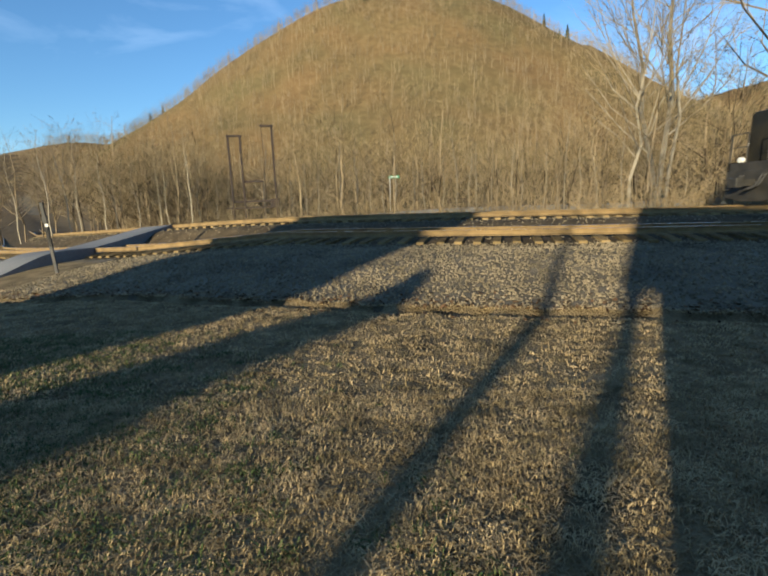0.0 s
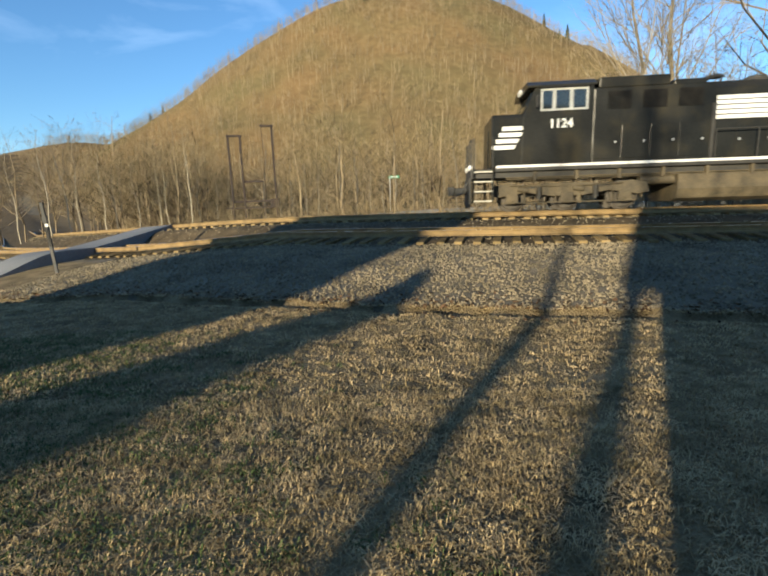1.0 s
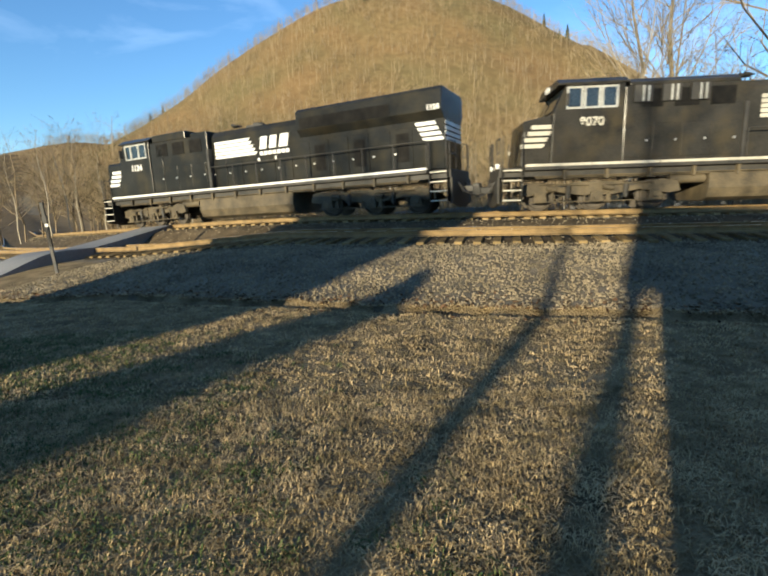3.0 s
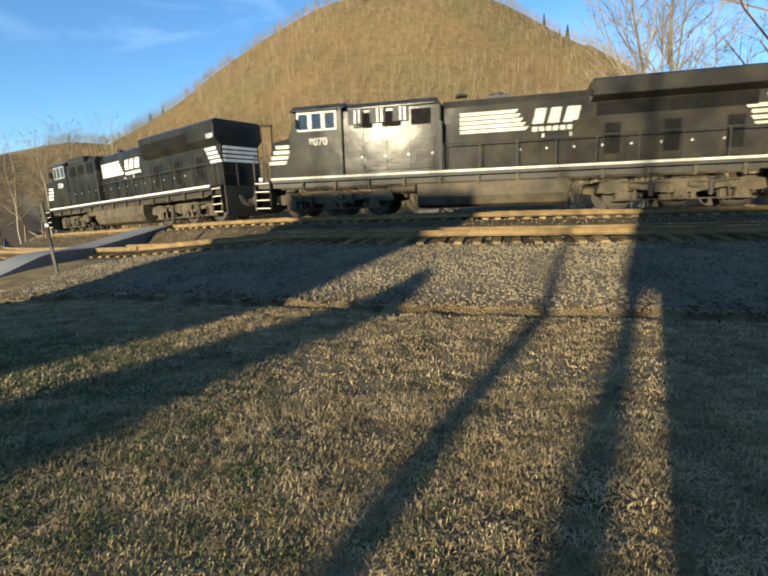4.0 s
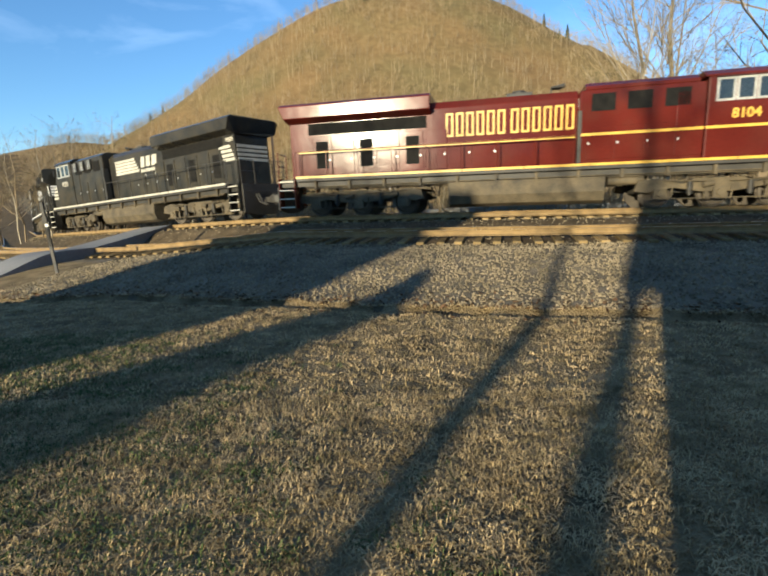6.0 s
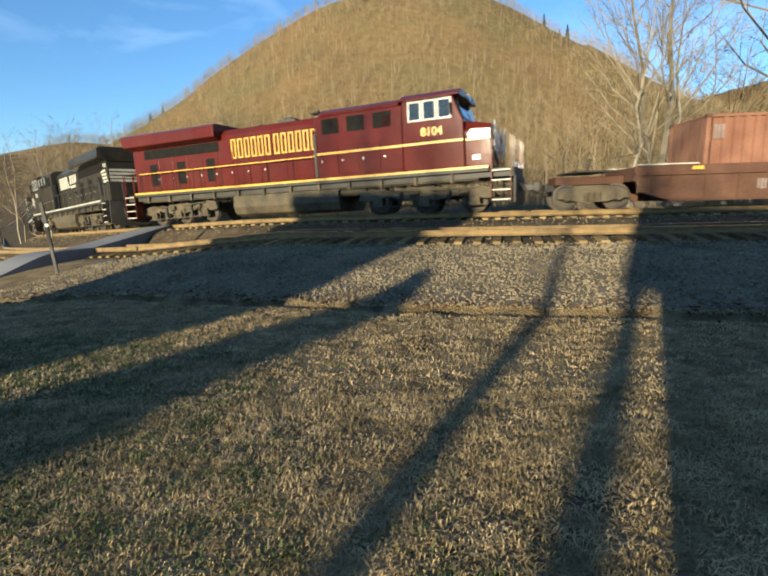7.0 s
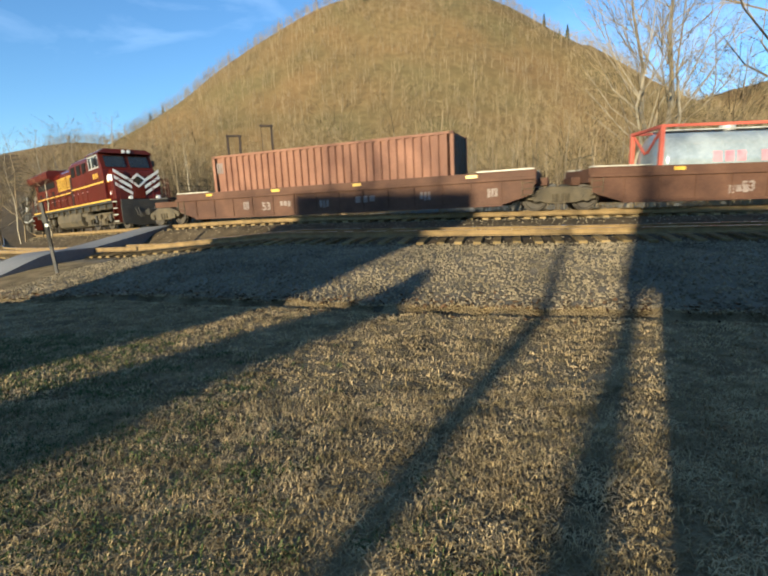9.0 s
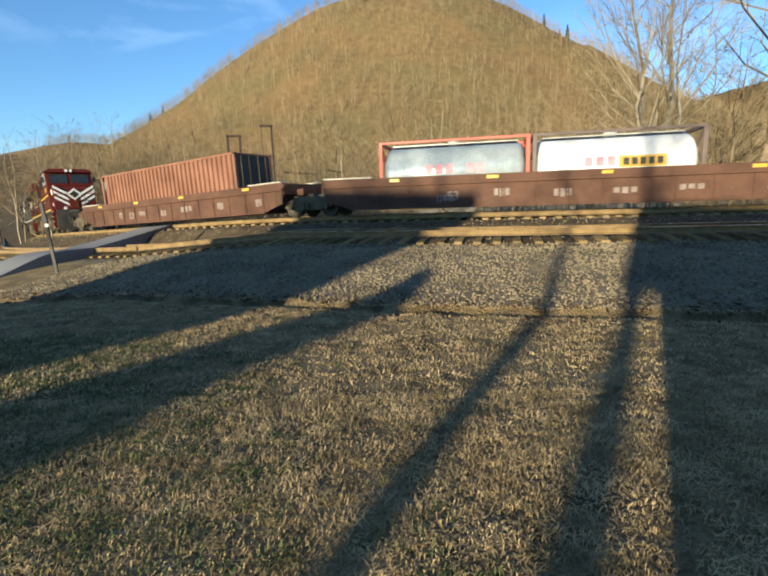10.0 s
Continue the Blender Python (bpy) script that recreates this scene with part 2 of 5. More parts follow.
def ripple(x, y, scale, seed):
    r = np.random.RandomState(seed)
    out = np.zeros(len(x))
    for i in range(7):
        ang, f, p = r.uniform(0, 6.28), r.uniform(0.6, 2.2) / scale, r.uniform(0, 6.28)
        out += np.sin((x * math.cos(ang) + y * math.sin(ang)) * f * 6.28 + p)
    return out / 7


# centre, reach to the left, to the right and in depth, height
HILLS = ((14.4, 330, 117, 131, 84.7, 132.5), (-165, 300, 100, 60, 80, 43), (-420, 470, 190, 190, 120, 60), (380, 450, 130, 130, 120, 98), (-150, 620, 200, 200, 120, 60), (700, 600, 250, 250, 200, 110), (-800, 500, 250, 250, 250, 90))


def hill_height(x, y):
    z = np.zeros(len(x))
    for cx, cy, left, right, sy, h in HILLS:
        z = np.maximum(z, h * np.exp(-(np.abs(x - cx) / (1.414 * np.where(x < cx, left, right))) ** 2.265 - ((y - cy) / sy) ** 2 / 2))
    return z * smooth(70, 190, np.hypot(x, y)) * smooth(0, 60, y) + ripple(x, y, 90, 5) * 4 * smooth(150, 250, y)


def ground_height(x, y):
    s, l = line_place(x, y)
    zt = level(s, l)
    lawn = LAWN + ripple(x, y, 5.0, 2) * 0.035 + ripple(x, y, 1.3, 3) * 0.012 - 0.05 * np.maximum(0, -x - 4) * smooth(-60, -30, x)
    foot = zt - 0.85 + 0.05 * ripple(x, y, 2.0, 4)
    z = foot + (lawn - foot) * smooth(TOE, TOE - 6.5, l)
    ditch = -0.42 * np.exp(-((l - TOE - 0.15) / 0.4) ** 2) * (1 + 0.6 * ripple(x, y, 1.8, 6))
    z = z + ditch * (l < TOE + 2)
    bank = foot + (zt - 0.28 - foot) * smooth(TOE, -6.75, l) ** 0.9
    z = np.where(l > TOE, bank, z)
    z = np.where(l > -6.75, zt - 0.28, z)
    far = zt - 0.28 + (-0.55) * smooth(2.0, 4.5, l)
    z = np.where(l > 2.0, far, z)
    return z + hill_height(x, y), s, l


def sheet(name, xs, ys, mat, keep=None):
    gx, gy = np.meshgrid(xs, ys)
    x, y = gx.ravel(), gy.ravel()
    z, s, l = ground_height(x, y)
    w, h = len(xs), len(ys)
    i = np.arange(w * h).reshape(h, w)
    quads = np.stack([i[:-1, :-1].ravel(), i[:-1, 1:].ravel(), i[1:, 1:].ravel(), i[1:, :-1].ravel()], 1)
    ob = mesh_object(name, np.stack([x, y, z], 1), quads, mat, smooth=True)
    return ob, quads, s, l, x, y


def spread(near, far, fine, grow):
    out, v, d = [], near, fine
    while v < far:
        out.append(v)
        v += d
        d *= grow
    return out + [far]


right = spread(0, 3000, 0.22, 1.032)
XS = np.array([-v for v in right[:0:-1]] + right)
back = [-v for v in spread(0, 3000, 0.5, 1.12)[:0:-1]]
YS = np.array(back + list(np.arange(0, 26, 0.2)) + [26 + v for v in spread(0.3, 3000, 0.3, 1.035)])
ground, quads, gs, gl, gx, gy = sheet("ground", XS, YS, SOIL)
for m in (BALLAST, LEAF_LITTER, HILLSIDE, TRACK_BED):
    ground.data.materials.append(m)
ql, qy = gl[quads].mean(1), gy[quads].mean(1)
qs, qx = gs[quads].mean(1), gx[quads].mean(1)
stony = (ql > TOE + 0.25 + 0.3 * ripple(qx, qy, 1.5, 8)) & (ql < 3.2) & ((qs > -7.5 + 1.5 * ripple(qx, qy, 2.0, 9)) | (ql > -7.2))
slot = np.where(stony, np.where((ql > -6.6) & (ql < 2.4), 4, 1), np.where(ql > 3.2, np.where(ql > 30, 3, 2), 0)).astype(np.int32)
ground.data.polygons.foreach_set("material_index", slot)
tagged(ground, "dormant winter lawn, ballast bank and wooded hillside ground", "ground", kind="structure")


# ---- track ----
def track_up(s, side, at):
    """Height of the near track against the line, with its slight cant."""
    return -float(near_drop(s)) + 0.09 * (at - side) if side < -1 else 0.0


def sweep(profile, side, s0, s1, step=0.5):
    verts, tris = [], []
    ss = np.arange(s0, s1, step)
    n = len(profile)
    for s in ss:
        for p, q in profile:
            verts.append(on_line(s, side + p, q + track_up(s, side, side + p)))
    for i in range(len(ss) - 1):
        for j in range(n):
            a, b = i * n + j, i * n + (j + 1) % n
            tris.append((a, b, b + n, a + n))
    return np.array([tuple(v) for v in verts]), tris


RAIL = [(-0.07, -0.18), (0.07, -0.18), (0.07, -0.165), (0.012, -0.14), (0.012, -0.045), (0.036, -0.035), (0.036, -0.006), (0.028, 0.0), (-0.028, 0.0), (-0.036, -0.006), (-0.036, -0.035), (-0.012, -0.045), (-0.012, -0.14), (-0.07, -0.165)]


def track(label, side, s0, s1, tie_s0, tie_s1):
    top = thing("railway_track", label, "railway track", "parallel tracks", "structure")
    for off in (-0.755, 0.755):
        v, f = sweep(RAIL, side + off, s0, s1)
        ob = mesh_object("rail", v, f, RAIL_RUST, top)
        ob.data.materials.append(RAIL_TOP)
        idx = np.array([1 if i % 14 == 7 else 0 for i in range(len(f))], np.int32)
        ob.data.polygons.foreach_set("material_index", idx)
        ob["label"] = "rust-sided steel rail with a polished head"
    bm = bmesh.new()
    box(bm, -0.115, 0.115, -1.3, 1.3, -0.18, 0.0)
    bmesh.ops.bevel(bm, geom=bm.edges[:], offset=0.012, segments=1, affect="EDGES")
    me = bpy.data.meshes.new("tie")
    bm.to_mesh(me)
    bm.free()
    me.materials.append(TIE_WOOD)
    bm = bmesh.new()
    box(bm, -0.1, 0.1, -0.19, 0.19, 0.0, 0.016)
    plate = bpy.data.meshes.new("tie_plate")
    bm.to_mesh(plate)
    bm.free()
    plate.materials.append(RAIL_RUST)
    rnd = random.Random(int(side * 10) + 77)
    s = tie_s0
    while s < tie_s1:
        ob = new("tie", me)
        ob.parent = top
        p = on_line(s, side + rnd.uniform(-0.07, 0.07), -0.195 - rnd.uniform(0, 0.012) + track_up(s, side, side))
        ob.matrix_basis = Matrix.Translation(p) @ Euler((0.09 if side < -1 else 0.0, 0, float(heading(s)) + rnd.uniform(-0.025, 0.025))).to_matrix().to_4x4()
        s += 0.53 + rnd.uniform(-0.03, 0.03)
    return top


track("near track with weathered timber ties on grey ballast", NEAR, -160, 60, -58, 24)
track("far track that carries the train on grey ballast", 0.0, -200, 330, -60, 26)


# ---- woods ----
def branch(verts, tris, p, q, r0, r1):
    d = q - p
    d = d / (np.linalg.norm(d) + 1e-9)
    e = np.cross(d, (0, 0, 1.0) if abs(d[2]) < 0.9 else (1.0, 0, 0))
    e = e / np.linalg.norm(e)
    f = np.cross(d, e)
    n = len(verts)
    for c, r in ((p, r0), (q, r1)):
        for k in range(3):
            a = 2.094 * k
            verts.append(c + (e * math.cos(a) + f * math.sin(a)) * r)
    for k in range(3):
        a, b = n + k, n + (k + 1) % 3
        tris.append((a, b, b + 3))
        tris.append((a, b + 3, a + 3))


def twig(verts, tris, p, q, r):
    d = q - p
    e = np.cross(d, (0.3, 0.2, 1.0))
    e = e / (np.linalg.norm(e) + 1e-9) * r
    g = np.cross(d, e)
    g = g / (np.linalg.norm(g) + 1e-9) * r
    n = len(verts)
    verts.extend([p - e, p + e, q, p - g, p + g])
    tris.append((n, n + 1, n + 2))
    tris.append((n + 3, n + 4, n + 2))


def bare_tree(seed, height, limbs, shoots, twigs, trunk_r, upright=0.75, bottom=0.3, fork=False, simple=False, reach=1.0, thick=1.0, wobble=0.012, lean=None):
    """Trunk with limbs as one set of triangles, the fine shoots as another."""
    r = np.random.RandomState(seed)
    wv, wt, tv, tt = [], [], [], []
    stems = [(*(lean or (r.normal(0, 0.02), r.normal(0, 0.02))), 1.0)]
    if fork:
        stems.append((r.uniform(0.12, 0.2), r.normal(0, 0.08), 0.85))
    for lx, ly, share in stems:
        pts = [np.array([0.0, 0.0, -0.15])]
        n = 3 if simple else 6
        for i in range(1, n + 1):
            f = i / n * share
            pts.append(np.array([lx * height * f + r.normal(0, wobble) * height, ly * height * f + r.normal(0, wobble) * height, height * f]))
        radii = [trunk_r * (1.0 - 0.9 * i / n) for i in range(n + 1)]
        for i in range(n):
            branch(wv, wt, pts[i], pts[i + 1], radii[i], radii[i + 1])
        for k in range(limbs):
            f = bottom + (0.97 - bottom) * (k + r.rand()) / limbs
            i = min(int(f * n), n - 1)
            p = pts[i] + (pts[i + 1] - pts[i]) * (f * n - i)
            az = r.uniform(0, 6.283)
            length = height * (0.34 * (1 - f) + 0.10) * r.uniform(0.7, 1.25) * reach
            d = np.array([math.cos(az) * (1 - upright * 0.6), math.sin(az) * (1 - upright * 0.6), upright * r.uniform(0.7, 1.1)])
            d = d / np.linalg.norm(d)
            q1 = p + d * length * 0.5 + r.normal(0, 0.03, 3) * length
            q2 = q1 + (d + np.array([0, 0, 0.25]) + r.normal(0, 0.15, 3)) * length * 0.5
            rad = trunk_r * 0.34 * (1.15 - f)
            if simple:
                twig(tv, tt, p, q2, rad * 0.9 * thick)
            else:
                branch(wv, wt, p, q1, rad, rad * 0.65)
                branch(wv, wt, q1, q2, rad * 0.65, rad * 0.2)
            for j in range(shoots):
                g = r.uniform(0.2, 1.0)
                b = p + (q1 - p) * g * 2 if g < 0.5 else q1 + (q2 - q1) * (g * 2 - 1)
                d2 = d + r.normal(0, 0.45, 3) + np.array([0, 0, 0.15])
                d2 = d2 / np.linalg.norm(d2)
                e = b + d2 * length * r.uniform(0.25, 0.5)
                twig(tv, tt, b, e, rad * 0.28 * thick)
                for _ in range(twigs):
                    h = r.uniform(0.25, 0.95)
                    b2 = b + (e - b) * h
                    d3 = d2 + r.normal(0, 0.5, 3)
                    d3 = d3 / np.linalg.norm(d3)
                    twig(tv, tt, b2, b2 + d3 * length * r.uniform(0.1, 0.28), max(0.006, rad * 0.12) * thick)
    return np.array(wv), np.array(wt), np.array(tv), np.array(tt)


def scatter(name, kinds, places, mat, label, category, which):
    """Many trees as one mesh; places are rows of x, y, z, turn, size."""
    vs, ts, n = [], [], 0
    for i, (x, y, z, a, k) in enumerate(places):
        v, t = kinds[i % len(kinds)][which:which + 2]
        c, s = math.cos(a) * k, math.sin(a) * k
        vs.append(np.stack([v[:, 0] * c - v[:, 1] * s + x, v[:, 0] * s + v[:, 1] * c + y, v[:, 2] * k + z], 1))
        ts.append(t + n)
        n += len(v)
    return tagged(mesh_object(name, np.concatenate(vs), np.concatenate(ts), mat), label, category, kind="stuff")


rng = np.random.RandomState(11)


def wood_places(n, az0, az1, d0, d1, size0, size1, ok=None):
    az = np.radians(rng.uniform(az0, az1, n))
    d = np.sqrt(rng.uniform(d0 ** 2, d1 ** 2, n))
    x, y = np.sin(az) * d, np.cos(az) * d
    z, s, l = ground_height(x, y)
    good = (l > 7) if ok is None else ok(x, y, z, l)
    k = rng.uniform(size0, size1, n)
    return np.stack([x, y, z, rng.uniform(0, 6.28, n), k], 1)[good]



far_kinds = [bare_tree(100 + i, 9.0, 9, 4, 0, 0.10, 0.52, 0.2, simple=True, reach=1.3, thick=2.3) for i in range(10)]
hill_places = wood_places(14000, -45, 45, 120, 470, 0.4, 0.9, lambda x, y, z, l: (z > 3) & (l > 20) & ((y < 352) | (np.abs(x - 14) > 190)))
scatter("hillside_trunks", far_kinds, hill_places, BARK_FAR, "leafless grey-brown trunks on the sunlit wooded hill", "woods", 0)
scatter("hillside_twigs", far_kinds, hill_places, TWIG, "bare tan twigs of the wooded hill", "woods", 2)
mid_kinds = [bare_tree(200 + i, 9.0, 11, 6, 2, 0.075, 0.48, 0.10, reach=1.3, thick=1.9) for i in range(9)]
mid_places = wood_places(1150, -46, 46, 36, 150, 0.5, 1.15, lambda x, y, z, l: (l > 14) & (np.hypot(x, y) < 150))
left_places = wood_places(640, -44, -20, 50, 105, 0.9, 1.35, lambda x, y, z, l: l > 8)
mid_places = np.concatenate([mid_places, left_places])
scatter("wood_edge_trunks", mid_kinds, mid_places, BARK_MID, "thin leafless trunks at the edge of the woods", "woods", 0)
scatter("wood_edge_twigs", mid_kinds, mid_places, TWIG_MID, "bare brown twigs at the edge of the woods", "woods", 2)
brush_kinds = [bare_tree(300 + i, 1.6, 9, 4, 2, 0.03, 0.5, 0.02, simple=True, reach=1.6, thick=1.5) for i in range(6)]
brush_places = wood_places(2500, -46, 46, 26, 70, 0.4, 1.5, lambda x, y, z, l: (l > 6.0) & (l < 22))
scatter("roadside_brush", brush_kinds, brush_places, TWIG, "dry tan brush and weeds along the wood edge", "brush", 2)


def tree(name_label, kind, x, y, size, turn, wood, twig_mat, group="trees at the wood edge", sink=0.0):
    z = ground_height(np.array([x]), np.array([y]))[0][0]
    top = thing("tree", name_label, "tree", group)
    v1, t1, v2, t2 = kind
    mesh_object("trunk", v1 * size, t1, wood, top)
    mesh_object("crown", v2 * size, t2, twig_mat, top)
    top.matrix_basis = pose(x, y, z - sink, 0, 0, turn)
    return top


def at_az(az, d):
    return math.sin(radians(az)) * d, math.cos(radians(az)) * d


sycamore = bare_tree(401, 25.0, 30, 11, 6, 0.24, 0.68, 0.2, fork=True, reach=0.85)
tree("tall leafless sycamore with pale forked trunk", sycamore, *at_az(30.3, 41), 1.0, 150, PALE_BARK, TWIG_MID)
slim = bare_tree(402, 19.0, 16, 7, 4, 0.14, 0.7, 0.35, reach=0.8)
tree("slim leafless tree with pale straight trunk", slim, *at_az(31.0, 38.5), 1.0, 20, PALE_BARK, TWIG_MID)
leaning = bare_tree(403, 15.0, 16, 8, 4, 0.15, 0.62, 0.25, reach=1.1)
lean = tree("leafless tree leaning over the track", leaning, *at_az(27.8, 40), 1.0, 70, PALE_BARK, TWIG_MID)
lean.matrix_basis = lean.matrix_basis @ pose(0, 0, 0, 0, -12, 0)
big_right = bare_tree(404, 26.0, 28, 11, 6, 0.30, 0.5, 0.3, reach=1.1)
tree("large leafless tree with heavy spreading limbs", big_right, *at_az(38.6, 40), 1.0, 200, BARK_MID, TWIG_MID)
edge_trees = []
for i in range(7):
    kind = bare_tree(500 + i, 17.0, 22, 8, 3, 0.15, 0.52, 0.14, reach=1.15, thick=1.7, fork=i % 3 == 0)
    az, d, k = ((34.5, 46, 0.85), (25.0, 46, 0.7), (16.5, 45, 0.6), (6.0, 48, 0.5), (-7.0, 53, 0.5), (-21.5, 56, 0.5), (-33.0, 56, 0.52))[i]
    edge_trees.append(tree("leafless grey-brown tree at the wood edge", kind, *at_az(az, d), 1.0, 40 * i, BARK_MID, TWIG_MID))
    edge_trees[-1].scale = (k, k, k)
place_rng = random.Random(5)
for i in range(54):
    az = -40 + 79 * (i + place_rng.uniform(0.1, 0.9)) / 54
    d = place_rng.uniform(44, 62) + (6 if az < -10 else 0)
    k = place_rng.uniform(0.38, 0.62) * (1.25 if az > 18 else 1.0)
    x, y = at_az(az, d)
    z = float(ground_height(np.array([x]), np.array([y]))[0][0])
    twin = copy_thing(edge_trees[i % 7], pose(x, y, z, 0, 0, place_rng.uniform(0, 360)))
    twin.scale = (k, k, k * place_rng.uniform(0.9, 1.15))

pale = tree("slender leafless sapling with a pale trunk", bare_tree(450, 9.0, 12, 6, 3, 0.085, 0.6, 0.3, reach=0.9, thick=1.5), *at_az(-22.0, 47), 1.0, 0, PALE_BARK, TWIG, "pale saplings")
for i in range(44):
    az = -38 + 72 * (i + place_rng.uniform(0.1, 0.9)) / 44
    d = place_rng.uniform(41, 47) + (5 if az < -15 else 0)
    x, y = at_az(az, d)
    z = float(ground_height(np.array([x]), np.array([y]))[0][0])
    sapling = copy_thing(pale, pose(x, y, z, 0, place_rng.uniform(-6, 6), place_rng.uniform(0, 360)))
    k = place_rng.uniform(0.55, 0.95)
    sapling.scale = (k, k, k)


def conifer(x, y, size, label="dark green conifer standing out on the ridge", group="conifers on the ridge", count=420, shape=(1, 1, 1)):
    z = ground_height(np.array([x]), np.array([y]))[0][0]
    top = thing("conifer", label, "tree", group)
    r = np.random.RandomState(int(abs(x) * 10))
    wv, wt, tv, tt = [], [], [], []
    branch(wv, wt, np.array([0, 0, -0.3]), np.array([0, 0, 13.0]), 0.2, 0.03)
    for k in range(count):
        f = r.rand() ** 0.8
        a = r.uniform(0, 6.28)
        rad = (1 - f) * 3.0 + 0.3
        p = np.array([0, 0, 1.5 + f * 11.3])
        q = p + np.array([math.cos(a) * rad, math.sin(a) * rad, -0.25 * rad]) * r.uniform(0.6, 1.1)
        twig(tv, tt, p + (q - p) * 0.15, q, 0.22)
    mesh_object("trunk", np.array(wv), np.array(wt), BARK_MID, top)
    mesh_object("crown", np.array(tv), np.array(tt), NEEDLES, top)
    top.matrix_basis = pose(x, y, z, 0, 0, 0) @ Matrix.Diagonal((size * shape[0], size * shape[1], size * shape[2], 1))


for az, d, k in ((18.6, 300, 0.6), (21.0, 302, 0.65), (20.2, 285, 0.4), (-24.9, 300, 0.5), (-23.6, 303, 0.45), (-1.0, 285, 0.35), (2.8, 290, 0.3)):
    conifer(*at_az(az, d), k)

# ---- the train ----
SPEED = 10.393
J0, J1, J2, J3, J4, J5 = 13.67, 35.45, 57.27, 79.53, 100.92, 121.3
BLACK = surface("black_loco_paint", (0.010, 0.011, 0.011), (0.028, 0.028, 0.026), 0.6, 25.0, 0.2, spec=0.07, bump=0.015, dirt=(0.055, 0.046, 0.026), dirt_amount=0.45, wave=0.016, rough_vary=0.05)
DULL_BLACK = surface("weathered_black_paint", (0.016, 0.016, 0.015), (0.045, 0.042, 0.036), 0.8, 20.0, 0.2, spec=0.07, bump=0.02, dirt=(0.065, 0.053, 0.03), dirt_amount=0.5, wave=0.016, rough_vary=0.05)
MAROON = surface("cornell_red_paint", (0.06, 0.009, 0.006), (0.105, 0.016, 0.0095), 0.5, 25.0, 0.17, spec=0.18, bump=0.012, dirt=(0.085, 0.03, 0.018), dirt_amount=0.4, wave=0.016, rough_vary=0.05)
WHITE = surface("white_stripe_paint", (0.55, 0.54, 0.50), (0.80, 0.79, 0.76), 2.0, 30.0, 0.4, bump=0.02)
CREAM = surface("grimy_white_paint", (0.30, 0.28, 0.22), (0.58, 0.55, 0.46), 2.0, 30.0, 0.5, bump=0.02)
YELLOW = surface("yellow_paint", (0.45, 0.28, 0.025), (0.66, 0.43, 0.05), 2.0, 30.0, 0.4, bump=0.02)
GRIME = surface("dusty_truck_iron", (0.022, 0.018, 0.010), (0.13, 0.102, 0.056), 1.8, 22.0, 0.75, bump=0.3)
DARK_IRON = surface("dark_greasy_iron", (0.012, 0.012, 0.011), (0.05, 0.045, 0.036), 2.0, 25.0, 0.6, bump=0.2)
WHEEL_STEEL = surface("worn_wheel_steel", (0.025, 0.021, 0.016), (0.085, 0.07, 0.05), 3.0, 30.0, 0.65, bump=0.1)
GLASS = surface("dark_cab_glass", (0.010, 0.013, 0.014), (0.03, 0.035, 0.035), 1.0, 10.0, 0.06, spec=0.8, bump=0, rough_vary=0.02)
WINDOW_FRAME = surface("bright_window_frame", (0.24, 0.24, 0.22), (0.46, 0.46, 0.43), 3.0, 30.0, 0.35, bump=0.02)
GRILLE = surface("dark_screen", (0.005, 0.005, 0.005), (0.018, 0.017, 0.015), 4.0, 90.0, 0.8, spec=0.1, bump=0.5)
LENS = surface("headlight_glass", (0.6, 0.6, 0.56), (0.85, 0.84, 0.8), 4.0, 30.0, 0.1, bump=0)
CONTAINER_RED = surface("faded_orange_container_paint", (0.18, 0.085, 0.05), (0.29, 0.15, 0.096), 0.5, 14.0, 0.6, spec=0.2, bump=0.05, dirt=(0.13, 0.058, 0.038), dirt_amount=0.6)
WELL_RED = surface("rusty_brown_well_car_paint", (0.065, 0.033, 0.021), (0.135, 0.072, 0.045), 0.7, 18.0, 0.7, spec=0.2, bump=0.08, dirt=(0.05, 0.027, 0.02), dirt_amount=0.6)
TANK_WHITE = surface("white_tank_cladding", (0.60, 0.61, 0.60), (0.80, 0.80, 0.78), 0.8, 10.0, 0.22, bump=0.02, dirt=(0.42, 0.41, 0.38), dirt_amount=0.4)
TANK_GREY = surface("blue_grey_tank_cladding", (0.28, 0.33, 0.35), (0.50, 0.55, 0.56), 0.7, 10.0, 0.22, metal=0.25, bump=0.02, dirt=(0.18, 0.22, 0.24), dirt_amount=0.5)
FRAME_RED = surface("red_tank_frame_paint", (0.36, 0.07, 0.04), (0.52, 0.12, 0.07), 2.0, 20.0, 0.5, bump=0.04)
FRAME_BROWN = surface("brown_tank_frame_paint", (0.07, 0.05, 0.045), (0.15, 0.11, 0.09), 2.0, 20.0, 0.5, bump=0.04)
FADED_MARK = surface("faded_chalk_marking", (0.13, 0.095, 0.08), (0.30, 0.25, 0.22), 3.0, 30.0, 0.7, bump=0.02)
PINK_MARK = surface("faded_pink_lettering", (0.42, 0.16, 0.20), (0.60, 0.30, 0.33), 3.0, 30.0, 0.5, bump=0)

MOVES = []       # thing, place along the line at the start, half the distance of its trucks, turned round
SWIVELS = []     # truck, its thing's entry, offset along the line
ROLLS = []       # wheelset, its pose on the truck, radius, sign


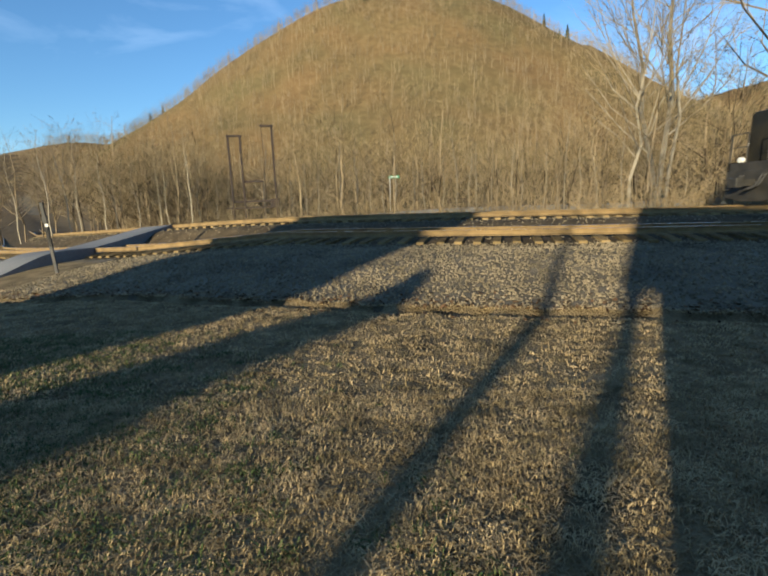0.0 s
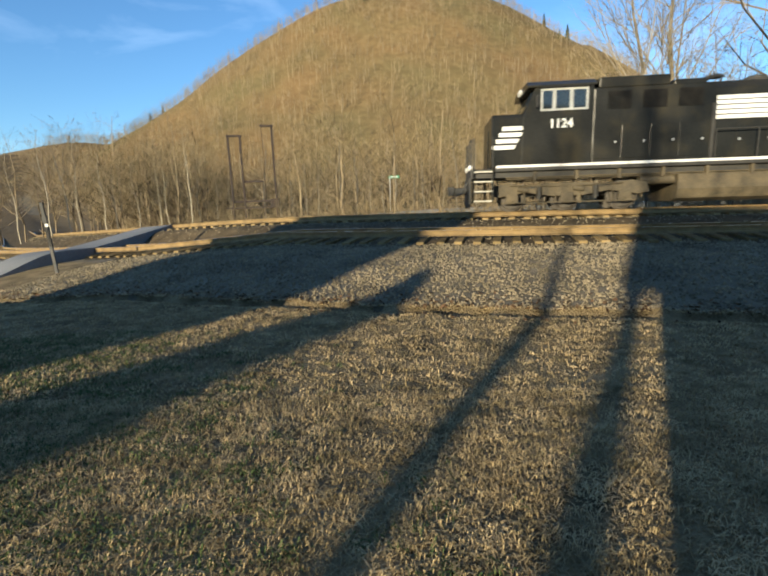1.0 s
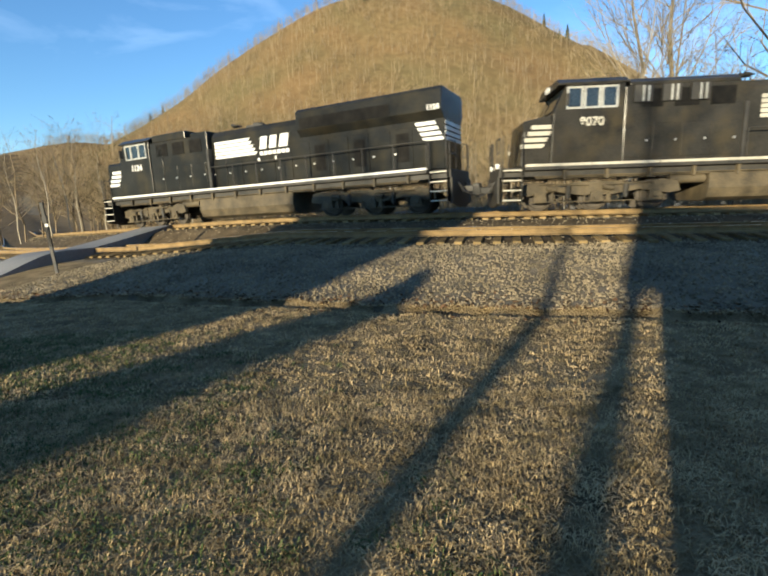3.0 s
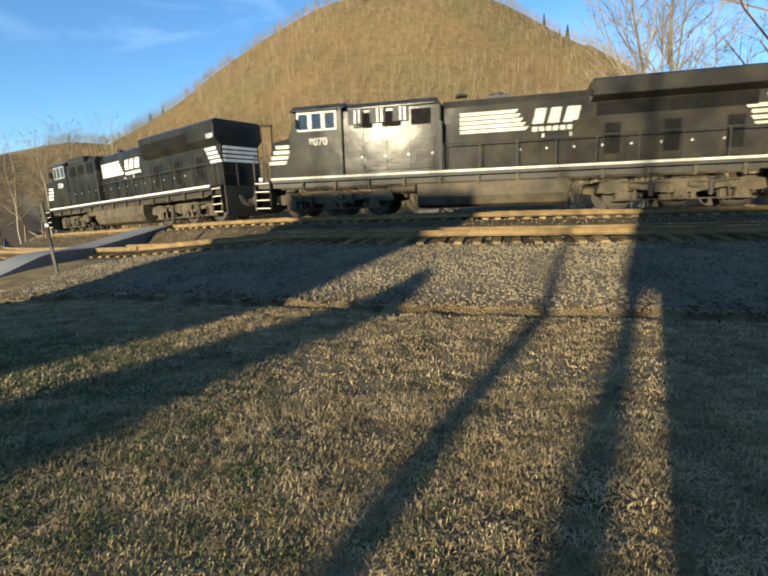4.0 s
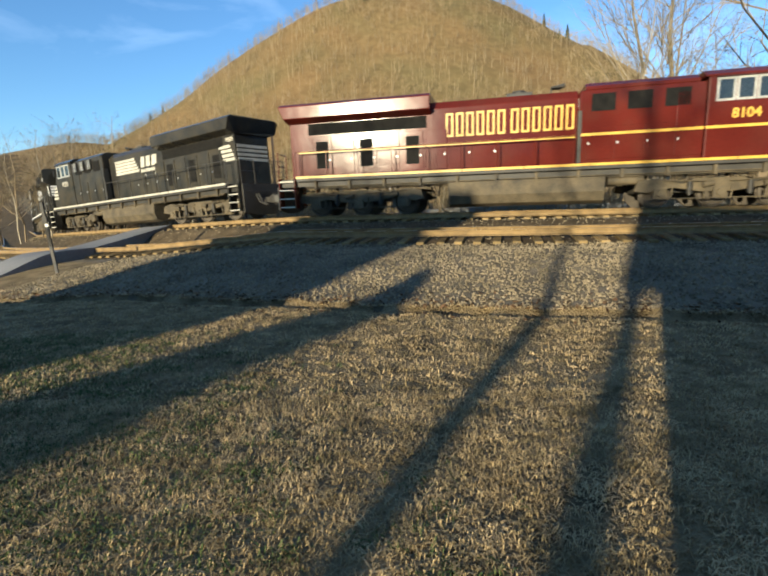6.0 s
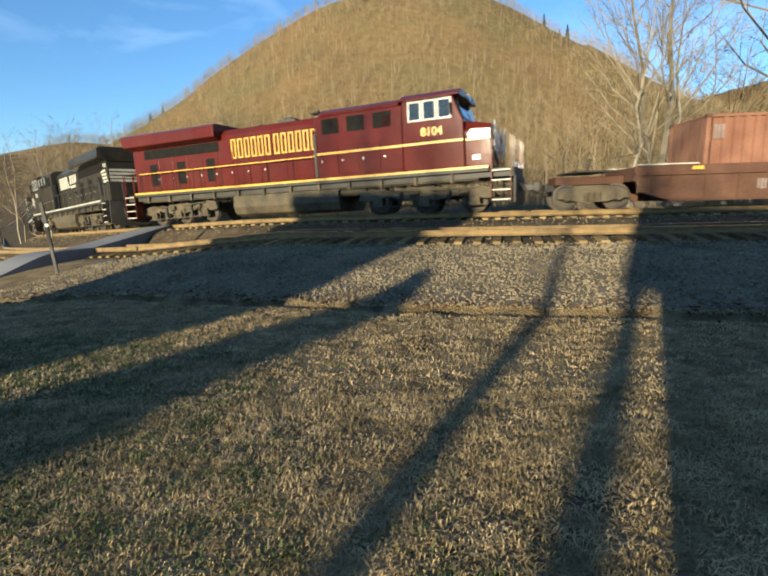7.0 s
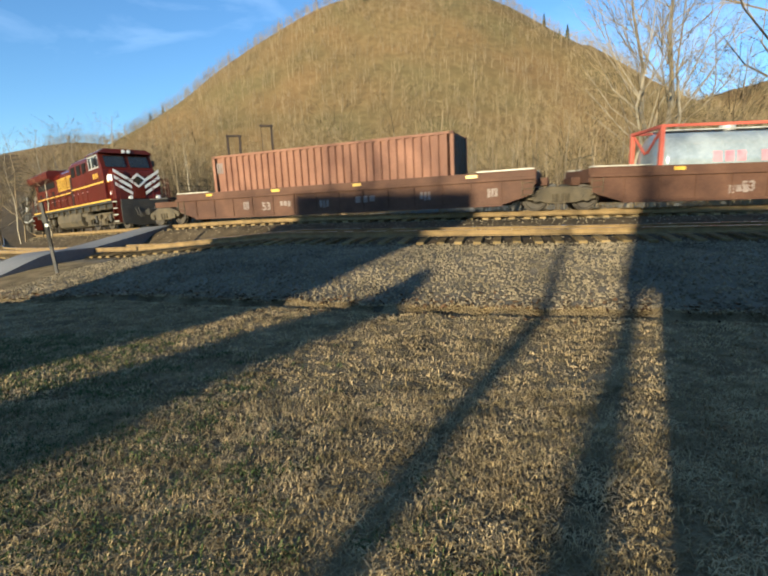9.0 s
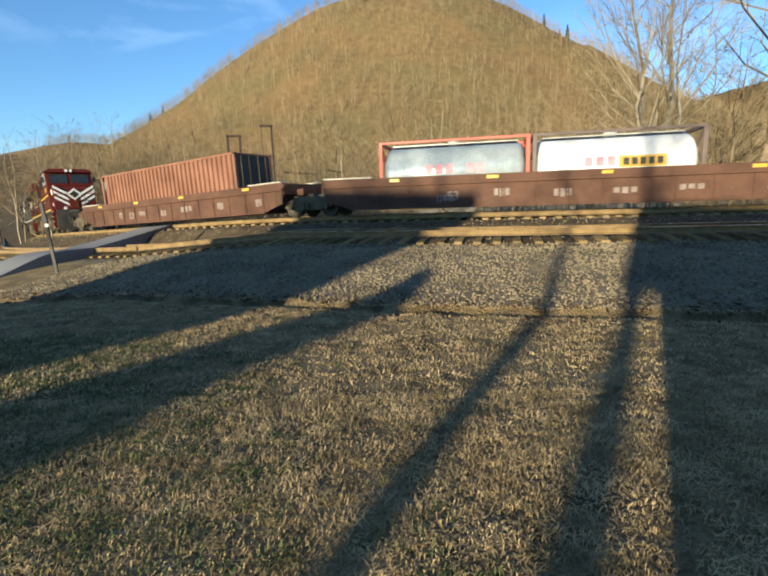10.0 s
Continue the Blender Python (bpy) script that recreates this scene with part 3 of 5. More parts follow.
def car_pose(centre, half, flip=False):
    a, b = on_line(centre - half), on_line(centre + half)
    way = a - b
    yaw = math.atan2(way.y, way.x)
    tilt = -math.atan2(way.z, math.hypot(way.x, way.y))
    m = Matrix.Translation((a + b) / 2) @ Euler((0, tilt, yaw)).to_matrix().to_4x4()
    return m @ Euler((0, 0, math.pi)).to_matrix().to_4x4() if flip else m


def wheelset_mesh(radius):
    half = [(0.0, 0.085), (0.66, 0.085), (0.69, 0.13), (0.69, radius + 0.025), (0.715, radius + 0.025), (0.72, radius), (0.82, radius - 0.006),
            (0.835, radius * 0.86), (0.79, radius * 0.8), (0.79, 0.2), (0.85, 0.15), (0.90, 0.13), (0.91, 0.085), (1.05, 0.085)]
    profile = [(-y, r) for y, r in half[:0:-1]] + half
    bm = bmesh.new()
    n, before = 28, None
    for y, r in profile:
        ring = [bm.verts.new((r * math.cos(2 * math.pi * k / n), y, r * math.sin(2 * math.pi * k / n))) for k in range(n)]
        if before:
            for k in range(n):
                bm.faces.new((before[k], before[(k + 1) % n], ring[(k + 1) % n], ring[k]))
        else:
            bm.faces.new(ring)
        before = ring
    bm.faces.new(before[::-1])
    me = bpy.data.meshes.new("wheelset")
    bmesh.ops.recalc_face_normals(bm, faces=bm.faces)
    bm.to_mesh(me)
    bm.free()
    me.materials.append(WHEEL_STEEL)
    return me


BIG_WHEEL, CAR_WHEEL = wheelset_mesh(0.53), wheelset_mesh(0.48)


def add_wheels(truck, xs, mesh, radius, sign):
    for x in xs:
        ob = new("wheelset", mesh)
        ob.parent = truck
        ROLLS.append((ob, (x, 0, radius), radius, sign))
        ob.matrix_basis = pose(x, 0, radius)


def loco_truck(parent, mat):
    """A three-axle truck: cast frame, bearing boxes, springs, brake rigging."""
    bm = bmesh.new()
    box(bm, -2.5, 2.5, -0.55, 0.55, 0.55, 0.95)
    truck = part("truck", bm, DARK_IRON, parent, bevel=0.03)
    for side in (-1, 1):
        y0, y1 = sorted((side * 0.98, side * 1.16))
        bm = bmesh.new()
        prism(bm, [(-2.85, 0.62), (-2.75, 0.98), (-2.2, 1.08), (-1.2, 0.86), (-0.8, 1.05), (0.8, 1.05), (1.2, 0.86), (2.2, 1.08), (2.75, 0.98), (2.85, 0.62), (2.45, 0.56), (1.5, 0.72), (0.55, 0.56), (-0.55, 0.56), (-1.5, 0.72), (-2.45, 0.56)], y0, y1)
        part("side_frame", bm, mat, truck, "dusty cast side frame", bevel=0.025)
        for x in (-2.0, 0.0, 2.0):
            bm = bmesh.new()
            a, b = sorted((side * 1.1, side * 1.27))
            prism(bm, [(x - 0.24, 0.36), (x - 0.2, 0.70), (x + 0.2, 0.70), (x + 0.24, 0.36), (x + 0.12, 0.30), (x - 0.12, 0.30)], a, b)
            rod(bm, (x, side * 1.24, 0.53), (x, side * 1.31, 0.53), 0.13, 12)
            part("bearing_box", bm, mat, truck, bevel=0.015)
        for x in (-1.0, 1.0):
            bm = bmesh.new()
            for k in range(7):
                rod(bm, (x, side * 1.2, 0.50 + k * 0.06), (x, side * 1.2, 0.535 + k * 0.06), 0.105, 10)
            rod(bm, (x, side * 1.2, 0.45), (x, side * 1.2, 0.95), 0.06, 8)
            part("spring", bm, DARK_IRON, truck)
            bm = bmesh.new()
            rod(bm, (x + 0.42, side * 1.22, 0.80), (x + 0.78, side * 1.22, 0.86), 0.10, 10)
            part("brake_cylinder", bm, mat, truck)
            for dx in (0.5, -0.62):
                bm = bmesh.new()
                rod(bm, (x + dx, side * 1.2, 0.3), (x + dx + 0.06, side * 1.2, 0.8), 0.03, 6)
                part("brake_hanger", bm, mat, truck)
            bm = bmesh.new()
            prism(bm, [(x + 0.5, 0.28), (x + 0.62, 0.3), (x + 0.66, 0.46), (x + 0.62, 0.62), (x + 0.5, 0.6)], side * 1.15 - 0.05, side * 1.15 + 0.05)
            part("brake_shoe", bm, mat, truck)
        bm = bmesh.new()
        rod(bm, (-2.4, side * 1.26, 0.34), (2.4, side * 1.26, 0.34), 0.025, 6)
        rod(bm, (-1.9, side * 1.25, 0.98), (-0.2, side * 1.25, 0.93), 0.03, 6)
        rod(bm, (0.3, side * 1.25, 0.93), (2.1, side * 1.25, 1.0), 0.03, 6)
        part("brake_rod", bm, mat, truck)
    return truck


def mirrored(fn):
    for side in (1, -1):
        fn(side)


def slab(bm, x0, x1, side, y, z0, z1, thick=0.02):
    a, b = sorted((side * y, side * (y + thick)))
    box(bm, x0, x1, a, b, z0, z1)


def lettering(name, text, size, x, side, y, z, mat, parent):
    c = bpy.data.curves.new(name, "FONT")
    c.body, c.size, c.extrude, c.align_x = text, size, 0.006, "CENTER"
    c.offset = 0.012
    c.materials.append(mat)
    ob = new(name, c)
    ob.parent = parent
    ob.matrix_basis = pose(x, side * y, z, 90, 0, 180 if side > 0 else 0)
    return ob


def locomotive(label, o):
    """o: paint, stripe, frame and truck materials, shape 'a' (angular body) or 'b' (winged radiator), number, livery."""
    paint, winged = o["paint"], o["shape"] == "b"
    top = thing("locomotive", label, "locomotive", "locomotives of the train")
    # frame and platforms
    bm = bmesh.new()
    box(bm, -10.3, 10.3, -1.30, 1.30, 1.28, 1.62)
    box(bm, -9.4, 9.4, -1.50, 1.50, 1.50, 1.66)
    part("frame", bm, DARK_IRON, top, bevel=0.02)
    def sill(side):
        for k in range(8):
            bm = bmesh.new()
            slab(bm, -9.4 + k * 2.35 + 0.01, -9.4 + (k + 1) * 2.35 - 0.015, side, 1.503, 1.63, 1.72, 0.018)
            part("sill_stripe", bm, o["stripe"], top)
    mirrored(sill)
    # fuel tank with rounded belly, air tanks beside it
    bm = bmesh.new()
    prism(bm, [(-1.38, 1.22), (-1.42, 0.7), (-1.28, 0.36), (-0.95, 0.24), (0.95, 0.24), (1.28, 0.36), (1.42, 0.7), (1.38, 1.22)], -2.9, 2.9, "x")
    part("fuel_tank", bm, o["tank"], top, bevel=0.03)
    def tanks(side):
        bm = bmesh.new()
        rod(bm, (3.0, side * 1.2, 1.05), (4.2, side * 1.2, 1.05), 0.16, 12)
        part("air_tank", bm, GRIME, top)
        bm = bmesh.new()
        for k in range(4):
            rod(bm, (-9.0, side * (1.36 - 0.05 * k), 1.22 + 0.06 * k), (9.0, side * (1.36 - 0.05 * k), 1.22 + 0.06 * k), 0.022, 5)
        for k in range(12):
            box(bm, -8.6 + k * 1.5, -8.5 + k * 1.5, side * 1.33 - 0.1, side * 1.33 + 0.1, 1.16, 1.5)
        part("pipe_run", bm, GRIME, top)
    mirrored(tanks)
    # nose
    bm = bmesh.new()
    prism(bm, [(-1.28, 1.66), (-1.28, 3.1), (-1.05, 3.5), (1.05, 3.5), (1.28, 3.1), (1.28, 1.66)] if winged else [(-1.42, 1.66), (-1.42, 3.42), (-1.3, 3.55), (1.3, 3.55), (1.42, 3.42), (1.42, 1.66)], 8.3, 9.55, "x")
    if winged:
        for v in bm.verts:
            if v.co.x > 9 and v.co.z > 3:
                v.co.z -= 0.22
                v.co.x -= 0.12
    part("nose", bm, paint, top, bevel=0.05)
    bm = bmesh.new()
    slab(bm, -0.34, 0.34, 1, 0, 1.7, 3.1)
    bmesh.ops.rotate(bm, verts=bm.verts, cent=(0, 0, 0), matrix=Matrix.Rotation(radians(-90), 3, "Z"))
    bmesh.ops.translate(bm, verts=bm.verts, vec=(9.555, 0.0, 0))
    part("nose_door", bm, paint, top, bevel=0.01)
    # cab
    bm = bmesh.new()
    prism(bm, [(6.0, 1.66), (6.0, 4.42), (8.02, 4.42), (8.45, 3.45), (8.5, 1.66)], -1.46, 1.46)
    cab = part("cab", bm, paint, top, bevel=0.04)
    bm = bmesh.new()
    prism(bm, [(-1.5, 4.40), (-1.5, 4.46), (-1.15, 4.66), (1.15, 4.66), (1.5, 4.46), (1.5, 4.40)], 5.9, 8.3, "x")
    part("cab_roof", bm, paint, top, bevel=0.02)
    def cab_windows(side):
        spans = ((6.25, 6.72), (6.82, 7.32), (7.42, 7.78)) if not winged else ((6.3, 6.75), (6.9, 7.35), (7.5, 7.95))
        for x0, x1 in spans:
            bm = bmesh.new()
            slab(bm, x0 - 0.06, x1 + 0.06, side, 1.462, 3.58, 3.65, 0.03)
            slab(bm, x0 - 0.06, x1 + 0.06, side, 1.462, 4.27, 4.34, 0.03)
            slab(bm, x0 - 0.06, x0 + 0.01, side, 1.462, 3.65, 4.27, 0.03)
            slab(bm, x1 - 0.01, x1 + 0.06, side, 1.462, 3.65, 4.27, 0.03)
            w = part("cab_window", bm, WINDOW_FRAME, cab, "bright-framed cab window")
            bm = bmesh.new()
            slab(bm, x0, x1, side, 1.46, 3.64, 4.28, 0.012)
            part("window_glass", bm, GLASS, cab)
        bm = bmesh.new()
        slab(bm, 6.2, 7.9, side, 1.46, 4.36, 4.40, 0.16)
        part("window_visor", bm, paint, cab)
        bm = bmesh.new()
        box(bm, 7.98, 8.02, side * 1.62 - 0.09, side * 1.62 + 0.09, 3.7, 4.1)
        rod(bm, (8.0, side * 1.46, 3.75), (8.0, side * 1.62, 3.75), 0.012, 5)
        part("mirror", bm, DARK_IRON, cab)
        # windshield halves on the slope
        bm = bmesh.new()
        a, b = sorted((side * 0.12, side * 1.22))
        vs = [bm.verts.new(p) for p in ((8.405, a, 3.60), (8.405, b, 3.60), (8.115, b, 4.27), (8.115, a, 4.27), (8.425, a, 3.60), (8.425, b, 3.60), (8.135, b, 4.27), (8.135, a, 4.27))]
        for f in ((0, 1, 2, 3), (4, 7, 6, 5), (0, 4, 5, 1), (1, 5, 6, 2), (2, 6, 7, 3), (3, 7, 4, 0)):
            bm.faces.new([vs[i] for i in f])
        part("windshield", bm, GLASS, cab)
    mirrored(cab_windows)
    bm = bmesh.new()
    for y in (-0.14, 0.14):
        rod(bm, (8.1, y, 4.52), (8.36, y, 4.52), 0.10, 14)
    part("headlight", bm, LENS, top, "clear twin headlight")
    for y in (-0.75, 0.75):
        bm = bmesh.new()
        rod(bm, (10.2, y, 1.72), (10.36, y, 1.72), 0.1, 12)
        part("ditch_light", bm, LENS, top)
    # equipment body and engine hood
    bm = bmesh.new()
    box(bm, 1.9, 5.98, -1.40, 1.40, 1.66, 4.30)
    part("equipment_body", bm, paint, top, bevel=0.05)
    bm = bmesh.new()
    if winged:
        prism(bm, [(-1.32, 4.30), (-1.32, 4.42), (-1.0, 4.60), (1.0, 4.60), (1.32, 4.42), (1.32, 4.30)], 2.1, 5.8, "x")
    else:
        box(bm, 3.4, 5.8, -1.35, 1.35, 4.30, 4.66)
        box(bm, 2.1, 3.2, -1.2, 1.2, 4.30, 4.5)
    part("body_roof", bm, paint, top, bevel=0.04)
    half = 1.02 if winged else 1.12
    rear = -9.75 if winged else -10.05
    bm = bmesh.new()
    prism(bm, [(-half, 1.66), (-half, 4.15), (-half + 0.25, 4.42), (half - 0.25, 4.42), (half, 4.15), (half, 1.66)], rear, 1.9, "x")
    part("hood", bm, paint, top, bevel=0.03)
    # radiator section
    bm = bmesh.new()
    if winged:
        prism(bm, [(-1.02, 3.92), (-1.50, 4.08), (-1.50, 4.58), (-1.3, 4.69), (1.3, 4.69), (1.50, 4.58), (1.50, 4.08), (1.02, 3.92)], -10.05, -3.6, "x")
        for v in bm.verts:
            if v.co.x < -10 and v.co.z < 4.2:
                v.co.x += 0.22
    else:
        prism(bm, [(-1.13, 3.55), (-1.42, 3.82), (-1.42, 4.56), (-1.25, 4.70), (1.25, 4.70), (1.42, 4.56), (1.42, 3.82), (1.13, 3.55)], rear, -3.4, "x")
    part("radiator_cowl", bm, paint, top, bevel=0.03)
    def radiator(side):
        bm = bmesh.new()
        if winged:
            slab(bm, -8.9, -3.8, side, 1.02, 3.44, 3.90, 0.02)
        else:
            slab(bm, -7.9, -3.6, side, 1.422, 3.84, 4.30, 0.012)
        part("radiator_screen", bm, GRILLE, top)
    mirrored(radiator)
    for k in range(3):
        bm = bmesh.new()
        x = -4.6 - k * 1.7
        rod(bm, (x, 0, 4.66), (x, 0, 4.77), 0.72, 24)
        part("roof_fan", bm, DARK_IRON, top)
    bm = bmesh.new()
    box(bm, -0.7, 0.3, -0.35, 0.35, 4.4, 4.62)
    rod(bm, (-0.2, 0, 4.6), (-0.2, 0, 4.72), 0.28, 14)
    part("exhaust_stack", bm, DARK_IRON, top, bevel=0.02)
    bm = bmesh.new()
    for k, y in enumerate((-0.16, 0.0, 0.16)):
        rod(bm, (1.0, y, 4.74), (1.5 - 0.08 * k, y, 4.78), 0.03, 8, 0.085)
    rod(bm, (1.02, 0, 4.4), (1.02, 0, 4.76), 0.03, 6)
    part("horn", bm, DARK_IRON, top)
    # hood doors with frames and latches
    def doors(side):
        for k in range(11):
            x = 1.5 - k * 0.98
            if winged and k < 3:
                continue
            zt = 3.35 if x < -3.2 else 3.0
            bm = bmesh.new()
            slab(bm, x - 0.43, x + 0.43, side, half - 0.005, 1.8, zt, 0.035)
            door = part("hood_door", bm, paint, top, bevel=0.012)
            if k % 2 == 0 and x < -3.0:
                bm = bmesh.new()
                slab(bm, x - 0.27, x + 0.27, side, half + 0.028, 2.05, zt - 0.2, 0.012)
                part("door_screen", bm, GRILLE, door)
            bm = bmesh.new()
            slab(bm, x + 0.30, x + 0.36, side, half + 0.03, 2.34, 2.42, 0.03)
            part("latch", bm, GALVANISED, door)
        for k in range(4):
            bm = bmesh.new()
            x = 2.15 + k * 0.98
            slab(bm, x, x + 0.86, side, 1.395, 1.85, 3.0 if k < 3 else 4.0, 0.03)
            door = part("cabinet_door", bm, paint, top, bevel=0.012)
            bm = bmesh.new()
            slab(bm, x + 0.06, x + 0.12, side, 1.42, 2.38, 2.46, 0.03)
            part("latch", bm, GALVANISED, door)
        for k in range(3):
            bm = bmesh.new()
            x = 2.3 + k * 1.2
            slab(bm, x, x + 0.8, side, 1.395, 3.55, 4.15, 0.03)
            part("intake_screen", bm, GRILLE, top)
        bm = bmesh.new()
        slab(bm, 1.86, 1.98, side, 1.15, 1.7, 3.6, 0.3)
        part("door_recess", bm, DARK_IRON, top)
    mirrored(doors)
    # walkway rails
    def rails(side):
        bm = bmesh.new()
        y = side * 1.46
        rod(bm, (-9.4, y, 2.72), (1.8, y, 2.72), 0.022, 6)
        part("handrail", bm, o["rail"], top)
        for k in range(9):
            bm = bmesh.new()
            x = -9.4 + k * 1.4
            rod(bm, (x, y, 1.64), (x, y, 2.72), 0.024, 6)
            part("stanchion", bm, o["rail"], top)
        for sx in (-1, 1):
            bm = bmesh.new()
            rod(bm, (sx * 10.28, side * 0.5, 1.62), (sx * 10.28, side * 0.5, 2.7), 0.022, 6)
            rod(bm, (sx * 10.28, side * 1.3, 1.62), (sx * 10.28, side * 1.3, 2.7), 0.022, 6)
            rod(bm, (sx * 10.28, side * 0.5, 2.7), (sx * 10.28, side * 1.3, 2.7), 0.022, 6)
            rod(bm, (sx * 10.28, side * 0.5, 2.2), (sx * 10.28, side * 1.3, 2.2), 0.018, 6)
            part("end_railing", bm, o["rail"], top)
            for xx in (9.5, 10.2):
                bm = bmesh.new()
                rod(bm, (sx * xx, side * 1.46, 0.6), (sx * xx, side * 1.46, 2.75), 0.022, 6)
                part("grab_iron", bm, o["rail"], top)
        for sx in (-1, 1):
            for xx in (9.47, 10.2):
                bm = bmesh.new()
                a, b = sorted((side * 1.05, side * 1.5))
                box(bm, *sorted((sx * xx, sx * (xx + 0.03))), a, b, 0.38, 1.66)
                part("step_side", bm, paint, top)
            for k in range(4):
                bm = bmesh.new()
                a, b = sorted((side * 1.08, side * 1.5))
                box(bm, *sorted((sx * 9.5, sx * 10.2)), a, b, 0.42 + k * 0.36, 0.46 + k * 0.36)
                step = part("step", bm, DARK_IRON, top)
                bm = bmesh.new()
                a, b = sorted((side * 1.50, side * 1.512))
                box(bm, *sorted((sx * 9.52, sx * 10.19)), a, b, 0.415 + k * 0.36, 0.465 + k * 0.36)
                part("step_edge", bm, o["step"], step)
    mirrored(rails)
    for sx in (-1, 1):
        bm = bmesh.new()
        prism(bm, [(-1.35, 0.32), (-1.35, 1.3), (1.35, 1.3), (1.35, 0.32), (0.5, 0.16), (-0.5, 0.16)], *sorted((sx * 10.28, sx * 10.36)), "x")
        part("snow_plow", bm, DARK_IRON, top, bevel=0.015)
        bm = bmesh.new()
        box(bm, *sorted((sx * 10.3, sx * 10.9)), -0.13, 0.13, 0.72, 0.98)
        box(bm, *sorted((sx * 10.85, sx * 11.12)), -0.2, 0.2, 0.68, 1.04)
        part("coupler", bm, DARK_IRON, top, bevel=0.03)
        for y in (-0.6, -0.45, 0.45, 0.6):
            bm = bmesh.new()
            pts = [(sx * 10.36, y, 1.15), (sx * 10.6, y, 0.75), (sx * 10.95, y * 0.9, 0.6)]
            for a, b in zip(pts, pts[1:]):
                rod(bm, a, b, 0.03, 6)
            part("air_hose", bm, DARK_IRON, top)
    if o["number"] == "8070":
        def vents(side):
            for k in range(3):
                bm = bmesh.new()
                x = 3.2 + k * 0.95
                slab(bm, x, x + 0.62, side, 1.40, 3.72, 4.28, 0.10)
                box_part = part("vent_box", bm, DARK_IRON, top, "dark roof-edge vent box")
                for dx in (0.1, 0.28):
                    bm = bmesh.new()
                    slab(bm, x + dx, x + dx + 0.06, side, 1.502, 3.74, 4.26, 0.02)
                    part("vent_trim", bm, WINDOW_FRAME, box_part)
        mirrored(vents)
    # livery
    o["livery"](top, half, rear)
    flip = o["flip"]
    entry = (top, o["at"], 6.6, flip)
    MOVES.append(entry)
    for off in (-6.6, 6.6):
        tr = loco_truck(top, o["truck"])
        add_wheels(tr, (-2.0, 0.0, 2.0), BIG_WHEEL, 0.53, -1 if flip else 1)
        SWIVELS.append((tr, entry, off))
    return top


def speed_bands(top, x0, x1, side, y, z0, n, gap, slant, mat):
    """Slanted white bands on the side."""
    for k in range(n):
        bm = bmesh.new()
        z = z0 + k * gap
        d = slant * k
        a, b = sorted((side * y, side * (y + 0.012)))
        prism(bm, [(x0 - d, z), (x1 - d, z), (x1 - d - slant * 0.7, z + gap * 0.66), (x0 - d - slant * 0.7 if slant < 0 else x0 - d, z + gap * 0.66)], a, b)
        part("white_band", bm, mat, top, "white slanted band")


def block_marks(top, x0, z0, size, wide, n, side, y, mat, gap=0.25, name="lettering_block"):
    """One row of plain blocks where painted lettering stands, running along the car."""
    for k in range(n):
        bm = bmesh.new()
        x = x0 + k * wide
        a, b = sorted((side * y, side * (y + 0.012)))
        box(bm, *sorted((x, x + wide * (1 - gap))), a, b, z0, z0 + size)
        part(name, bm, mat, top)


def black_livery(number, white, logo_x):
    def paint_on(top, half, rear):
        def one(side):
            body, hood = 1.402, half + 0.004
            speed_bands(top, 9.53, 8.75, side, 1.285 if number == "8070" else 1.425, 1.95 + 0.35, 4, 0.22, 0.12, white)
            # large white bands and emblem on the hood
            for k in range(5):
                bm = bmesh.new()
                a, b = sorted((side * hood, side * (hood + 0.012)))
                z = 3.1 + k * 0.165
                prism(bm, [(logo_x, z), (logo_x - 2.0 + 0.1 * k - 0.5, z), (logo_x - 2.0 + 0.1 * k - 0.62, z + 0.13), (logo_x, z + 0.13)], a, b)
                part("white_band", bm, white, top)
            for k, (dx, w) in enumerate(((-2.75, 0.5), (-3.3, 0.5), (-3.85, 0.62))):
                bm = bmesh.new()
                a, b = sorted((side * hood, side * (hood + 0.012)))
                x = logo_x + dx
                prism(bm, [(x, 3.3), (x - w * 0.8, 3.3), (x - w, 3.85), (x - w * 0.25, 3.85)], a, b)
                part("emblem_block", bm, white, top)
            block_marks(top, logo_x - 2.75, 3.02, 0.17, -0.25, 7, side, hood, white)
            block_marks(top, logo_x - 2.6, 2.76, 0.17, -0.25, 8, side, hood, white)
            speed_bands(top, rear + 0.01, rear + 0.85, side, hood, 2.75, 4, 0.2, -0.1, white)
            lettering("road_number", number, 0.42, 7.1, side, 1.464, 3.0, white, top)
            lettering("road_number", number, 0.26, rear + 0.35, side, hood + (0.3 if number == "1124" else 0.004), 3.85 if number == "1124" else 3.62, white, top)
        mirrored(one)
        for k in range(4):
            bm = bmesh.new()
            box(bm, rear - 0.02, rear - 0.004, -half + 0.1, half - 0.1, 2.75 + k * 0.2, 2.88 + k * 0.2)
            part("white_band", bm, white, top)
    return paint_on


def outline_block(bm, x0, x1, side, y, z0, z1, t=0.05):
    """A hollow painted block."""
    slab(bm, x0, x0 + t, side, y, z0, z1, 0.012)
    slab(bm, x1 - t, x1, side, y, z0, z1, 0.012)
    slab(bm, x0 + t, x1 - t, side, y, z0, z0 + t, 0.012)
    slab(bm, x0 + t, x1 - t, side, y, z1 - t, z1, 0.012)


